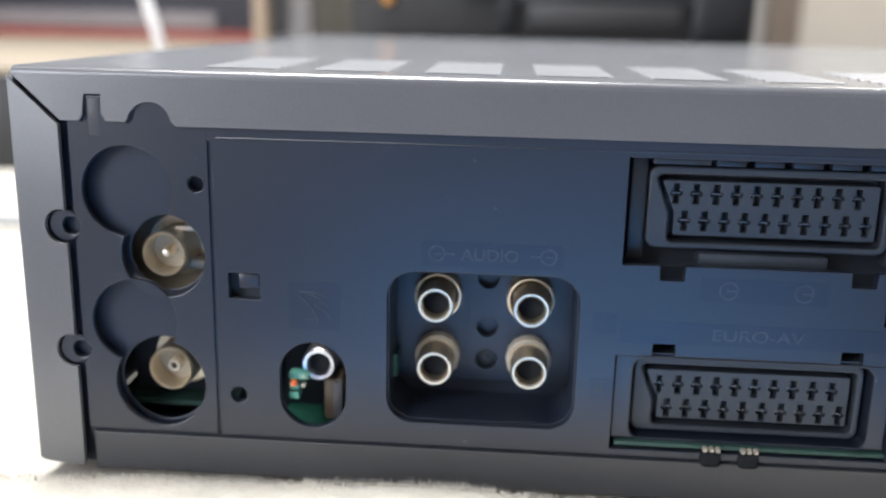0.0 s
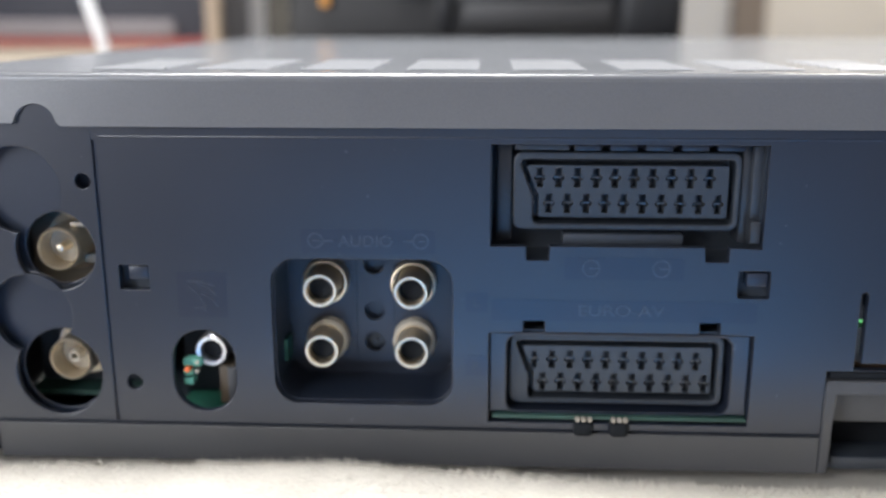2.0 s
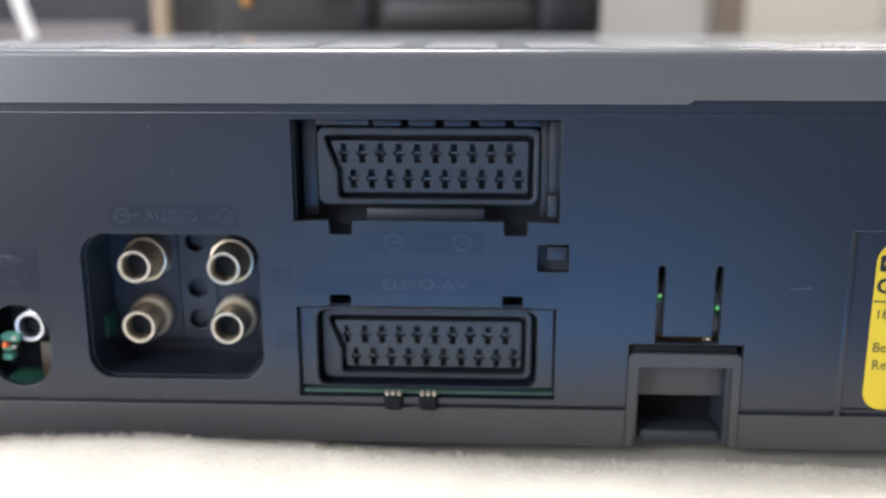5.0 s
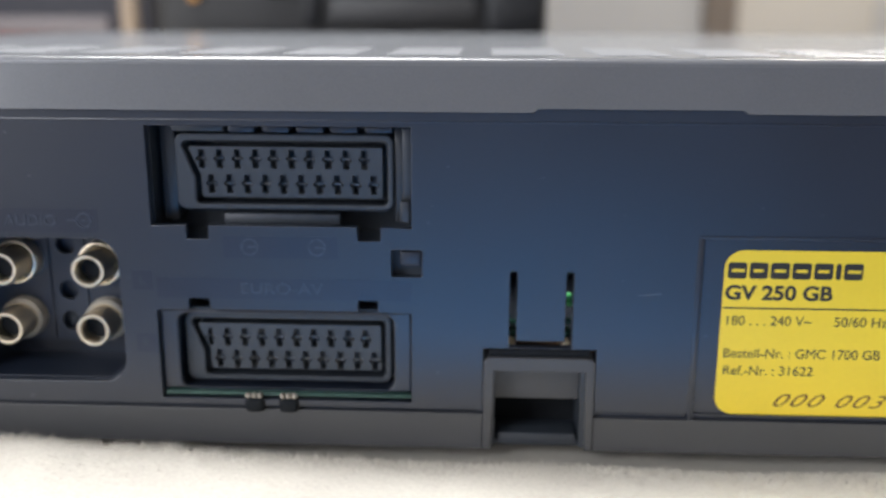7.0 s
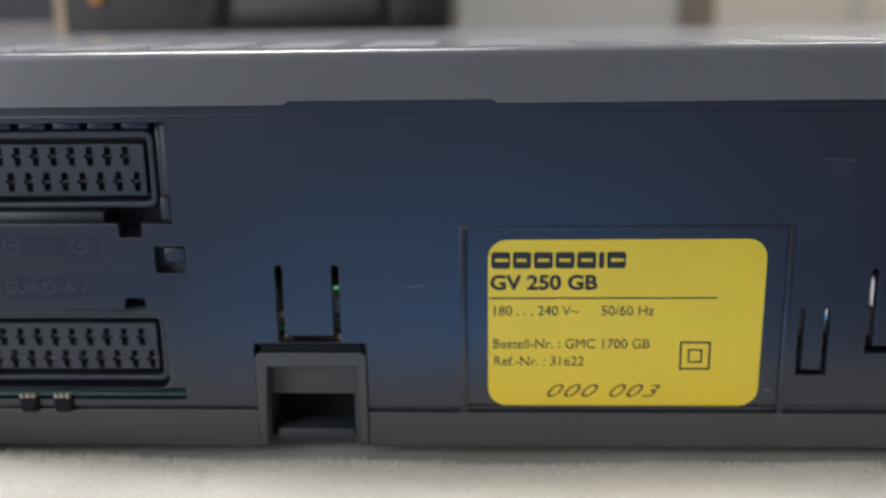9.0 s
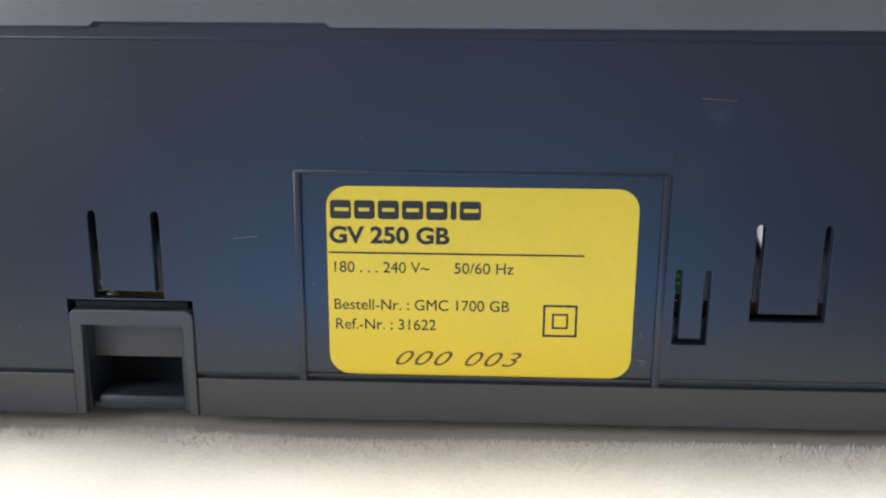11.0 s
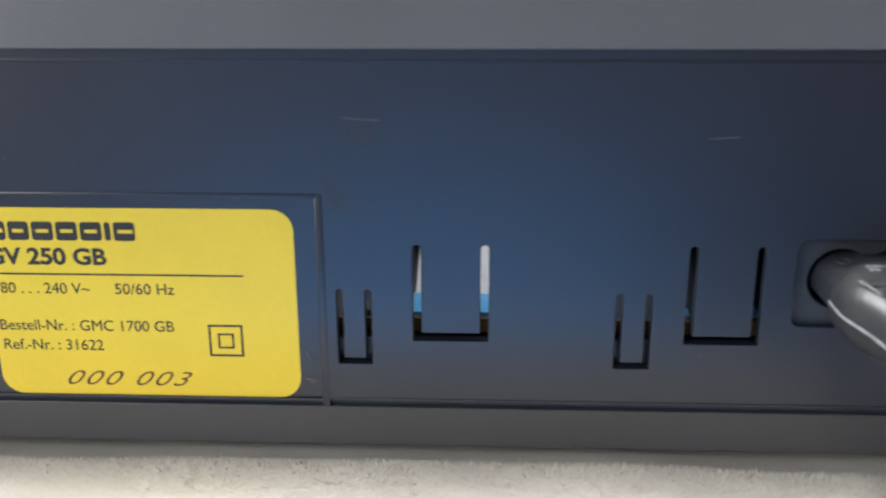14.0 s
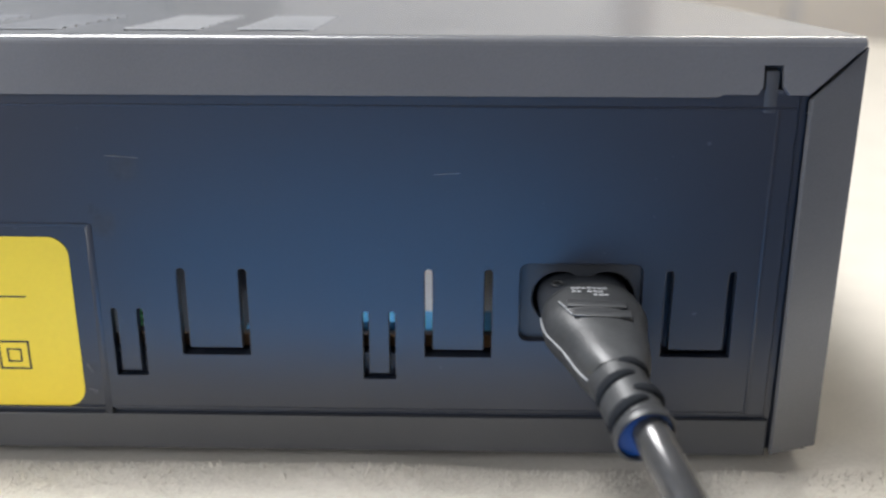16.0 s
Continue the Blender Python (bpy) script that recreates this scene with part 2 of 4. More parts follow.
def smooth_path(pts, n=10):
    out = []
    v = [Vector(p) for p in pts]
    v = [2 * v[0] - v[1]] + v + [2 * v[-1] - v[-2]]
    for a, b, c, d in zip(v, v[1:], v[2:], v[3:]):
        for i in range(n):
            t = i / n
            out.append(0.5 * (2 * b + (c - a) * t + (2 * a - 5 * b + 4 * c - d) * t * t + (3 * b - a - 3 * c + d) * t ** 3))
    return out + [v[-2]]


def sweep(pts, radius, seg=16, ratio=1.0):
    """A round or flattened bar along points; radius a number or a list."""
    bm = bmesh.new()
    pts = [Vector(p) for p in pts]
    rad = radius if isinstance(radius, list) else [radius] * len(pts)
    rings = []
    side = None
    for i, p in enumerate(pts):
        ahead = (pts[min(i + 1, len(pts) - 1)] - pts[max(i - 1, 0)]).normalized()
        if side is None:
            side = ahead.cross(Vector((0, 0, 1)))
            side = side.normalized() if side.length > 1e-4 else Vector((1, 0, 0))
        side = (side - ahead * side.dot(ahead)).normalized()
        up = side.cross(ahead)
        rings.append([bm.verts.new((p + side * (rad[i] * math.cos(6.28318531 * k / seg))
                                    + up * (rad[i] * ratio * math.sin(6.28318531 * k / seg))) * M) for k in range(seg)])
    for a, b in zip(rings, rings[1:]):
        for k in range(seg):
            bm.faces.new((a[k], a[(k + 1) % seg], b[(k + 1) % seg], b[k]))
    bm.faces.new(rings[0][::-1])
    bm.faces.new(rings[-1])
    bmesh.ops.recalc_face_normals(bm, faces=bm.faces)
    return bm


def lettering(body, size, x, z, y, bold=0.0, wide=1.0, depth=0.05, slant=0.0, spacing=1.0):
    """Raised writing on the plane y, starting at x, z; size is the letter height's em in mm."""
    cu = bpy.data.curves.new("writing", "FONT")
    cu.body, cu.size, cu.extrude, cu.offset, cu.shear = body, size * M, depth * M, bold * M, slant
    cu.space_character = spacing
    ob = bpy.data.objects.new("writing", cu)
    me = bpy.data.meshes.new_from_object(ob)
    bpy.data.objects.remove(ob)
    bpy.data.curves.remove(cu)
    me.transform(Matrix.Translation((x * M, y * M, z * M)) @ pose(0, 0, 0, 90) @ Matrix.Diagonal((wide, 1, 1, 1)))
    return me


def letters(me, material, parent):
    """Cuts a line of writing into its characters, each a part of its own."""
    bm = bmesh.new()
    bm.from_mesh(me)
    todo, islands = set(bm.verts), []
    while todo:
        stack, found = [todo.pop()], []
        while stack:
            v = stack.pop()
            found.append(v)
            for e in v.link_edges:
                o = e.other_vert(v)
                if o in todo:
                    todo.remove(o)
                    stack.append(o)
        xs = [v.co.x for v in found]
        islands.append([min(xs), max(xs), found])
    islands.sort(key=lambda q: (q[0], q[1]))
    groups = []
    for a, b, found in islands:
        g = groups[-1] if groups else None
        if g and min(g[1], b) - max(g[0], a) > 0.6 * min(g[1] - g[0], b - a):
            g[0], g[1] = min(g[0], a), max(g[1], b)
            g[2] += found
        else:
            groups.append([a, b, list(found)])
    for a, b, found in groups:
        keep = set(found)
        index = {v: k for k, v in enumerate(found)}
        one = bpy.data.meshes.new("letter")
        one.from_pydata([v.co[:] for v in found], [], [[index[v] for v in f.verts] for f in bm.faces if f.verts[0] in keep])
        part("letter", one, material, parent)
    bm.free()


# ---- room ----
def slab(name, x0, x1, y0, y1, z0, z1, material):
    ob = part(name, box(x0, x1, y0, y1, z0, z1), material)
    return tagged(ob, kind="structure")


slab("floor", -2600, 2600, -1900, 2900, -780, -740, M_BLUE_FLOOR)
slab("ceiling", -2600, 2600, -1900, 2900, 1700, 1740, M_CEIL)
slab("wall_north", -2600, 2600, 2800, 2900, -740, 1700, M_WALL2)
# Unseen wall in pieces, lighter or darker to shape reflections in the panel.
slab("wall_south", -2600, 2600, -1150, -1050, -210, 1700, M_WALL4)
slab("wall_south_lower", -2600, 2600, -1150, -1050, -740, -550, M_WALL5)
slab("wall_south_left", -2600, -160, -1150, -1050, -550, -210, M_WALL2)
slab("wall_south_right", 600, 2600, -1150, -1050, -550, -210, M_WALL5)
# Unseen slab closing the wall behind the added blue lamp.
slab("lamp_recess_back", -160, 600, -1148, -1140, -550, -210, M_FRAME)
slab("wall_west", -2700, -2600, -1900, 2900, -740, 1700, M_WALL)
slab("wall_east", 2600, 2700, -1900, 2900, -740, 1700, M_WALL)
slab("door_frame", 858, 958, 2770, 2800, -740, 1300, M_FRAME)
slab("wall_panel", 958, 2600, 2785, 2800, -740, 1700, M_WALL)
slab("trim", 1372, 1410, 2765, 2785, -740, 1700, M_WALL2)

table = thing("table", "wooden table under a white cloth", "table", (225, 400, -6))
part("tabletop", box(-900, 900, -456, 600, -30, 0, 3), M_TABLE, table)
for lx in (-860, 860):
    for ly in (-416, 560):
        part("leg", box(lx - 25, lx + 25, ly - 25, ly + 25, -720, -30, 3), M_TABLE, table)


# ---- cloth ----
def cloth_height(x, y):
    """Height in mm of the cloth at x, y in mm: soft folds in front, flat under the recorder."""
    h = 1.1 * noise.noise((x * 0.011, y * 0.02, 3.1)) + 0.7 * noise.noise((x * 0.035, y * 0.045, 7.7))
    ridge = math.exp(-((x - 92) / 62) ** 2) * 5.0 + math.exp(-((x - 20) / 24) ** 2) * 1.0 + 1.2 * math.exp(-((x - 190) / 30) ** 2)
    front = math.exp(-((y + 10 + 3 * noise.noise((x * 0.03, 0, 1))) / 9) ** 2)
    h += ridge * front
    left = 1 / (1 + math.exp((x - 175) / 22))
    h += -2.6 + 1.8 * left * front
    under = 1 if -6 < x < 456 and y > -1.5 else 0
    return min(h, -2.0) - 0.6 if under else h


def cloth_mesh():
    xs = np.concatenate([np.linspace(-650, -62, 40), np.linspace(-60, 520, 260), np.linspace(525, 1100, 40)])
    ys = np.concatenate([np.linspace(-58, -51, 4), np.linspace(-50, 4, 40), np.linspace(8, 120, 30), np.linspace(130, 990, 50)])
    verts, faces = [], []
    for y in ys:
        for x in xs:
            verts.append((x * M, y * M, cloth_height(x, y) * M))
    nx = len(xs)
    for j in range(len(ys) - 1):
        for i in range(nx - 1):
            a = j * nx + i
            faces.append((a, a + 1, a + nx + 1, a + nx))
    # the fall over the table's front edge
    for x in xs:
        verts.append((x * M, (-62 + 2 * math.sin(x * 0.05)) * M, -0.18))
    last = len(verts) - nx
    for i in range(nx - 1):
        faces.append((last + i, last + i + 1, i + 1, i))
    me = bpy.data.meshes.new("tablecloth")
    me.from_pydata(verts, [], faces)
    return me


cloth = tagged(part("tablecloth", cloth_mesh(), M_CLOTH), "rumpled off-white fleece cloth spread over the table", "tablecloth")


def pile_mesh(count=42000):
    rng = random.Random(4)
    verts, faces = [], []
    for _ in range(count):
        x, y = rng.uniform(-40, 500), -2 - abs(rng.gauss(0, 20))
        z = cloth_height(x, y)
        near = math.exp(-((y + 2) / 9) ** 2)
        a, lean = rng.uniform(0, 6.283), rng.uniform(0.2, 1.1) + 3.0 * (1 - near)
        h, w = rng.uniform(0.5, 1.2) * (0.22 + 1.3 * near), 0.09
        dx, dy = math.cos(a), math.sin(a)
        n = len(verts)
        verts += [((x - dy * w) * M, (y + dx * w) * M, (z - 0.1) * M), ((x + dy * w) * M, (y - dx * w) * M, (z - 0.1) * M),
                  ((x + dx * h * lean) * M, min(-0.4, y + dy * h * lean) * M, (z + h) * M)]
        faces.append((n, n + 1, n + 2))
    me = bpy.data.meshes.new("pile")
    me.from_pydata(verts, [], faces)
    return me


tagged(part("fuzz", pile_mesh(), M_CLOTH, cloth), "short fuzzy fibres", kind="stuff")

# ---- the video recorder ----
W, TOP, DEPTH = 450.0, 85.4, 290.0
vcr = thing("video_recorder", "dark grey video recorder with its back side towards the camera", "video recorder")

# steel cover: top sheet with vent fields, folded rear flange, side flanges, side walls
# The last value picks the fields whose louvres get the painted highlight.
VENTS = [(36.3 + 22.45 * i, 50.5 + 22.45 * i, 9, 7, i < 10) for i in range(12)] + [(310.7 + 22.2 * i, 324.7 + 22.2 * i, 9, 7, True) for i in range(2)]


LEAN = 8.0


def top_sheet():
    holes = []
    for a, b, y, n, _ in VENTS:
        for k in range(n):
            holes.append(rrect(a, b, y + 6 * k, y + 3.1 + 6 * k, 0.7, 2))
    me = plate(rrect(0.4, W - 0.4, 1.7, DEPTH, 0.6), holes, -0.5, 0.5)
    me.transform(pose(0, 0, (TOP - 0.5) * M, -90))
    return me


part("top_cover", top_sheet(), M_COVER_LIT, vcr, "grey painted steel top with vent slots")


def edge_bend():
    """The rounded fold between the top and the rear flange."""
    bm = bmesh.new()
    prof = [(-1.2 + 1.6 * (1 - math.sin(radians(a))), TOP - 1.6 + 1.6 * math.cos(radians(a)))for a in range(0, 91, 15)]
    prof = [(p[0] + 1.35, p[1]) for p in prof]
    rows = []
    for i in range(181):
        x = 0.6 + (W - 1.2) * i / 180
        wob = 0.05 * noise.noise((x * 0.12, 0, 0))
        rows.append([bm.verts.new((x * M, (y + wob) * M, (z + wob) * M)) for y, z in prof])
    for a, b in zip(rows, rows[1:]):
        for k in range(len(prof) - 1):
            bm.faces.new((a[k], b[k], b[k + 1], a[k + 1]))
    return bm


for va, vb, vy, vn, pale in VENTS:
    for k in range(vn):
        ly = vy + 4.55 + 6 * k
        part("louvre", sweep([(va - 0.5, ly, TOP - 0.4), (vb + 0.5, ly, TOP - 0.4)], 1.4, 10, 0.5), M_VENT_GLINT if pale else M_COVER_LIT, vcr)

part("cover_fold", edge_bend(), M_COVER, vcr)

ZF = 74.4
flange = [(0.6, TOP - 1.6), (10.4, 75.0), (14.2, 75.0), (14.9, 76.2), (15.3, 80.2), (18.5, 80.2), (18.7, 76.6), (19.6, 75.0), (23.4, 75.0)]
flange += arc(28.2, 74.6, 4.4, 170, 10, 14)
flange += [(33.6, ZF), (201.2, ZF), (202.2, ZF + 0.8), (242.8, ZF + 0.8), (243.8, ZF), (423, ZF), (424, ZF + 0.5), (430.2, ZF + 0.5),
           (431.2, 76.4), (431.2, 80.2), (434.6, 80.2), (434.8, 76.4), (436, ZF + 0.5), (439.6, ZF + 0.5), (W - 0.6, TOP - 1.6)]
rear = plate(flange, (), -1.2, -0.2, 0.12)
rear.transform(Matrix.Translation((0, 0, ZF * M)) @ pose(0, 0, 0, -LEAN) @ Matrix.Translation((0, 0, -ZF * M)))
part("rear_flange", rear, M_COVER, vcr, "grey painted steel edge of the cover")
left = [(-0.4, TOP - 2.0), (-0.4, 2.0), (1.0, 1.4), (9.8, 1.2), (10.4, 2.4), (10.4, 24.0)] + arc(9.4, 27.4, 3.5, -75, -285, 14) \
    + [(10.2, 31.2), (10.2, 50.0)] + arc(9.0, 53.8, 3.5, -70, -290, 14) + [(10.1, 57.4), (10.1, 74.4)]
lean = plate(left, (), -1.2, -0.2, 0.12)
lean.transform(Matrix.Translation((0.0102, 0, 0)) @ pose(0, 0, 0, 0, 0, -LEAN) @ Matrix.Translation((-0.0102, 0, 0)))
part("side_flange", lean, M_COVER, vcr)
right = [(W + 1.2, TOP - 2.0), (W + 1.2, 1.4), (440.2, 1.2), (439.8, 74.2)]
lean = plate(right, (), -1.2, -0.2, 0.12)
lean.transform(Matrix.Translation((0.44, 0, 0)) @ pose(0, 0, 0, 0, 0, 21) @ Matrix.Translation((-0.44, 0, 0)))
part("side_flange", lean, M_COVER, vcr)
part("side_wall", box(-0.2, 0.8, 0.9, DEPTH, 1.4, TOP - 0.9, 0.3), M_COVER, vcr)
part("side_wall", box(W - 0.7, W + 0.3, 3.0, DEPTH, 1.4, TOP - 0.9, 0.3), M_COVER, vcr)
part("bottom_plate", box(1.4, W - 1.4, 2.2, DEPTH, 0.9, 2.0), M_DARK, vcr)
part("front", box(0.2, W - 0.2, DEPTH, DEPTH + 6, 1.5, TOP - 1, 1.5), M_BLACK, vcr)
for fx in (30, 420):
    for fy in (25, 260):
        part("foot", lathe([(0, -0.9), (8, -0.9), (8, 3.0), (0, 3.0)], 0, 0, 20), M_RUBBER, vcr).matrix_local = \
            Matrix.Translation((fx * M, fy * M, 0)) @ pose(0, 0, 0, 90)

# rear panel with its openings
def u_slot(xl, xr, zt, zb, w=1.5):
    h = w / 2
    return ([(xl - h, zt)] + arc(xl, zt, h, 180, 0, 6)[1:] + [(xl + h, zb + w), (xr - h, zb + w), (xr - h, zt)]
            + arc(xr, zt, h, 180, 0, 6)[1:] + [(xr + h, zb), (xl - h, zb)])


SCART = [(121.2, 176.4, 50.2, 71.3), (121.1, 176.3, 11.2, 31.5)]
holes = [rrect(42.6, 49.0, 39.9, 45.3, 0.4), circle(44.0, 18.9, 1.7),
         rrect(52.7, 66.5, 12.4, 31.1, 6.9, 10), rrect(75.0, 113.4, 14.7, 47.1, 5.4, 8),
         [(121.2, 50.2), (128.5, 50.4), (128.7, 47.4), (133.2, 47.4), (133.4, 50.4), (165.0, 50.4), (165.2, 47.4), (169.8, 47.4),
          (170.0, 50.4), (176.4, 50.2), (176.4, 71.3), (121.2, 71.3)],
         [(121.1, 11.2), (176.3, 11.2), (176.3, 31.4), (169.2, 31.7), (169.1, 35.2), (165.1, 35.2), (164.9, 31.7), (132.8, 31.7),
          (132.6, 35.2), (128.4, 35.2), (128.2, 31.7), (121.1, 31.4)],
         rrect(172.2, 178.6, 39.7, 45.5, 0.4), rrect(388.0, 411.9, 25.7, 41.9, 1.8), rrect(237.2, 303.2, 9.9, 48.8, 0.4),
         u_slot(198.05, 209.95, 40.6, 24.35, 1.45),
         u_slot(306.9, 312.1, 31.2, 17.2, 1.15), u_slot(321.0, 333.2, 39.6, 22.0, 1.5),
         u_slot(357.4, 362.7, 31.0, 17.0, 1.15), u_slot(370.0, 381.8, 39.8, 22.0, 1.5), u_slot(417.2, 429.4, 39.9, 22.5, 1.5)]
outer = [(40.1, 9.7), (191.88, 9.7), (191.88, 24.0), (216.02, 24.0), (216.02, 9.7), (438.4, 9.7), (438.4, 76.0), (40.1, 76.0)]
part("rear_panel", plate(outer, holes, 0, 2.0, 0.18), M_PANEL, vcr, "dark blue-black plastic connector panel")
part("panel_lip", box(41, 438, -0.22, 0.1, 72.3, 72.75, 0.1), M_PANEL, vcr)
part("panel_rim", plate([(438.6, 8.8), (439.9, 8.8), (439.9, 76), (438.6, 76)], (), 0.6, 2), M_PANEL, vcr)

# aerial block
A1, A2, B1, B2 = (22.6, 61.2), (29.3, 48.2), (22.6, 34.0), (27.4, 20.6)
rf_holes = [two_circles(A1, 9.2, A2, 8.6), two_circles(B1, 8.9, B2, 9.5), circle(36.6, 63.2, 1.6),
            circle(10.7, 53.9, 1.9), circle(10.9, 27.5, 1.9)]
rf_outer = [(11.2, 9.7), (39.3, 9.7), (39.3, 80.0), (11.2, 80.0)]
rf_outer += [(11.2, 57.0)] + arc(9.4, 53.9, 3.3, 45, 315, 12) + [(11.2, 50.8), (11.2, 30.6)] + arc(9.6, 27.5, 3.3, 45, 315, 12) + [(11.2, 24.4)]
part("aerial_plate", plate(rf_outer, rf_holes, 0, 1.6, 0.25), M_PANEL, vcr, "blue-black plastic plate with round recesses")
part("aerial_recess", plate(rrect(10.5, 39, 10, 73, 1), [circle(A2[0], A2[1], 7.9), circle(B2[0], B2[1], 9.3)], 3.2, 4.0, 0.2), M_RECESS, vcr)


def aerial(cx, cz, pin):
    root = part("aerial_socket", lathe([(4.15, 11), (4.15, 4.2), (4.45, 3.8), (4.8, 4.2), (4.85, 13), (6.6, 13), (6.6, 14)], cx, cz, 40),
                M_NICKEL, vcr, "nickel-plated aerial socket")
    part("insulator", lathe([(0, 9.2), (4.1, 9.2), (4.1, 10.2)], cx, cz, 32), M_CREAM, root)
    if pin:
        part("pin", lathe([(0, 4.6), (0.7, 4.9), (1.1, 5.8), (1.15, 9.4)], cx, cz, 16), M_NICKEL, root)
    else:
        part("pin", lathe([(0.75, 8.0), (0.75, 5.9), (1.2, 5.7), (1.35, 6.0), (1.35, 9.4)], cx, cz, 20), M_CREAM, root)


aerial(28.0, 47.5, True)
aerial(28.2, 22.3, False)
part("tuner_shield", box(17, 39.4, 14.2, 40, 35.5, 72, 0.4), M_TIN, vcr, "tinned steel tuner box")
part("tuner_back", box(15, 39.4, 17, 40, 8, 35.2, 0.4), M_DARK, vcr)
part("tuner_board", box(15, 39.4, 10, 17, 11.4, 12.4), M_PCBDULL, vcr)
part("tuner_tab", box(29.2, 33.5, 8.0, 14.0, 51.6, 52.6, 0.2), M_TIN, vcr)
part("tuner_tab", box(31.8, 35.0, 8.0, 14.0, 43.5, 45.5, 0.2), M_TIN, vcr)
part("tuner_tab", box(29.8, 33.0, 8.0, 14.0, 27.2, 28.4, 0.2), M_TIN, vcr)

# lower base strip and grooves
part("base_strip", plate([(12.2, 0.4), (191.9, 0.4), (191.9, 8.9), (12.2, 8.9)], (), 0, 2.2, 0.25), M_BASE, vcr, "grey plastic lower edge")
part("base_strip", plate([(216.0, 0.4), (439.4, 0.4), (439.4, 8.4), (216.0, 8.4)], (), 0, 2.2, 0.25), M_BASE, vcr, "grey plastic lower edge")
part("groove_floor", box(10.8, 192.0, 1.1, 2.4, 7.5, 10.6), M_RECESS, vcr)
part("groove_floor", box(216.0, 440, 1.1, 2.4, 7.5, 10.6), M_RECESS, vcr)
part("groove_floor", box(38.6, 40.8, 0.55, 2.3, 10.6, 72), M_RECESS, vcr)
part("groove_stop", box(39.2, 40.2, 0.05, 2.3, 71.8, 76.5), M_PANEL, vcr)
part("gap_floor", box(9, 441, 2.2, 3.0, 71.5, 84), M_DARK, vcr)
part("gap_floor", box(438, 446, 1.2, 2.0, 2, 71.5), M_RECESS, vcr)
part("gap_floor", box(3, 11.8, 2.0, 2.6, 2, 80), M_RECESS, vcr)
part("lock_tab", box(15.6, 18.2, -0.1, 2.0, 72.2, 79.6, 0.3), M_BASE, vcr)
part("lock_tab", box(431.7, 434.2, -0.1, 2.0, 71.6, 79.4, 0.3), M_BASE, vcr)

# cable notch
arch = [(191.95, 0.6)] + arc(193.4, 20.6, 1.45, 180, 90, 5) + arc(214.5, 20.6, 1.45, 90, 0, 5) + [(215.95, 0.6), (214.2, 0.6), (213.9, 18.9), (194.4, 18.9), (193.8, 0.6)]
part("notch_frame", plate(arch, (), -0.35, 6.0, 0.3), M_BASE, vcr, "grey plastic arch round the cable notch")
# Darker sheets, sides and sill carry the notch's shade in their colour.
part("notch_top_shade", box(193.0, 214.9, 0.7, 4.0, 22.0, 23.6, 0.4), M_HOLLOW, vcr)
part("notch_back", box(194.3, 214.0, 4.6, 5.6, 10.9, 19), M_BASE, vcr)
part("notch_shade_side", box(213.0, 214.2, 0.8, 12, 1.0, 19), M_SOCKET, vcr)
part("notch_shade_side", box(193.6, 194.5, 0.8, 12, 1.0, 19), M_SOCKET, vcr)
part("notch_back_shade", box(194, 214, 13, 14, -2, 14), M_HOLLOW, vcr)
part("notch_sill", box(195.4, 212.6, 2.0, 9.0, 0.6, 3.6, 0.5), M_SOCKET, vcr)
for rx0, rx1, rz1 in ((236.0, 237.4, 49.4), (303.0, 304.5, 49.4)):
    part("tray_ridge", box(rx0, rx1, -0.14, 1.4, 8.3, rz1, 0.3), M_PANEL, vcr)
part("panel_border", box(434.3, 435.0, -0.22, 0.2, 9.9, 72.3, 0.12), M_PANEL, vcr)
part("panel_border", box(305.0, 434.3, -0.18, 0.2, 9.8, 10.3, 0.12), M_PANEL, vcr)

# catches in their small windows
for cx, cz in ((45.8, 42.6), (175.4, 42.6)):
    part("catch_recess", box(cx - 4, cx + 4, 3.2, 4, cz - 4, cz + 4), M_DARK, vcr)
    part("catch", box(cx - 1.4, cx + 3.0, 0.7, 3.2, cz - 0.6, cz + 2.4, 0.4), M_RECESS, vcr)

# microphone or remote jack opening
part("jack_back", box(50, 70, 16, 16.6, 4, 33), M_DARK, vcr)
part("jack_post", box(62.6, 64.6, 6.5, 9, 11, 20, 0.3), M_BASE, vcr)
part("jack_board", box(51, 69, 4.0, 16, 9.4, 10.6), M_PCB, vcr)
jack = part("remote_jack", lathe([(2.35, 13), (2.35, 5.2), (2.6, 4.6), (3.3, 4.5), (3.65, 5.0), (3.65, 14)], 59.9, 24.6, 32), M_STEEL, vcr, "round metal jack")
# Near-black disc stands for the shade down the bore.
part("bore", lathe([(0, 7.0), (2.35, 7.0)], 59.9, 24.6, 20), M_HOLLOW, jack)
part("jack_body", box(60.4, 64.4, 7, 15, 11, 20.5, 0.8), M_AMBER, vcr)
for k, (bx, bz) in enumerate(((54.9, 22.4), (54.9, 20.2), (54.9, 18.0), (57.0, 22.4))):
    part("terminal", box(bx - 1.1, bx + 1.1, 3.0, 6, bz - 0.8, bz + 0.8, 0.3), M_TEAL, vcr)
part("component", lathe([(0, 2.0), (0.6, 2.1), (0.8, 2.6), (0.8, 4)], 55.0, 21.0, 12), M_ORANGE, vcr, "small orange component")
part("terminal_pin", lathe([(0, 2.4), (0.45, 2.4), (0.45, 4)], 57.0, 20.6, 10), M_TIN, vcr)
part("terminal_pin", lathe([(0, 2.4), (0.45, 2.4), (0.45, 4)], 57.2, 22.6, 10), M_TIN, vcr)

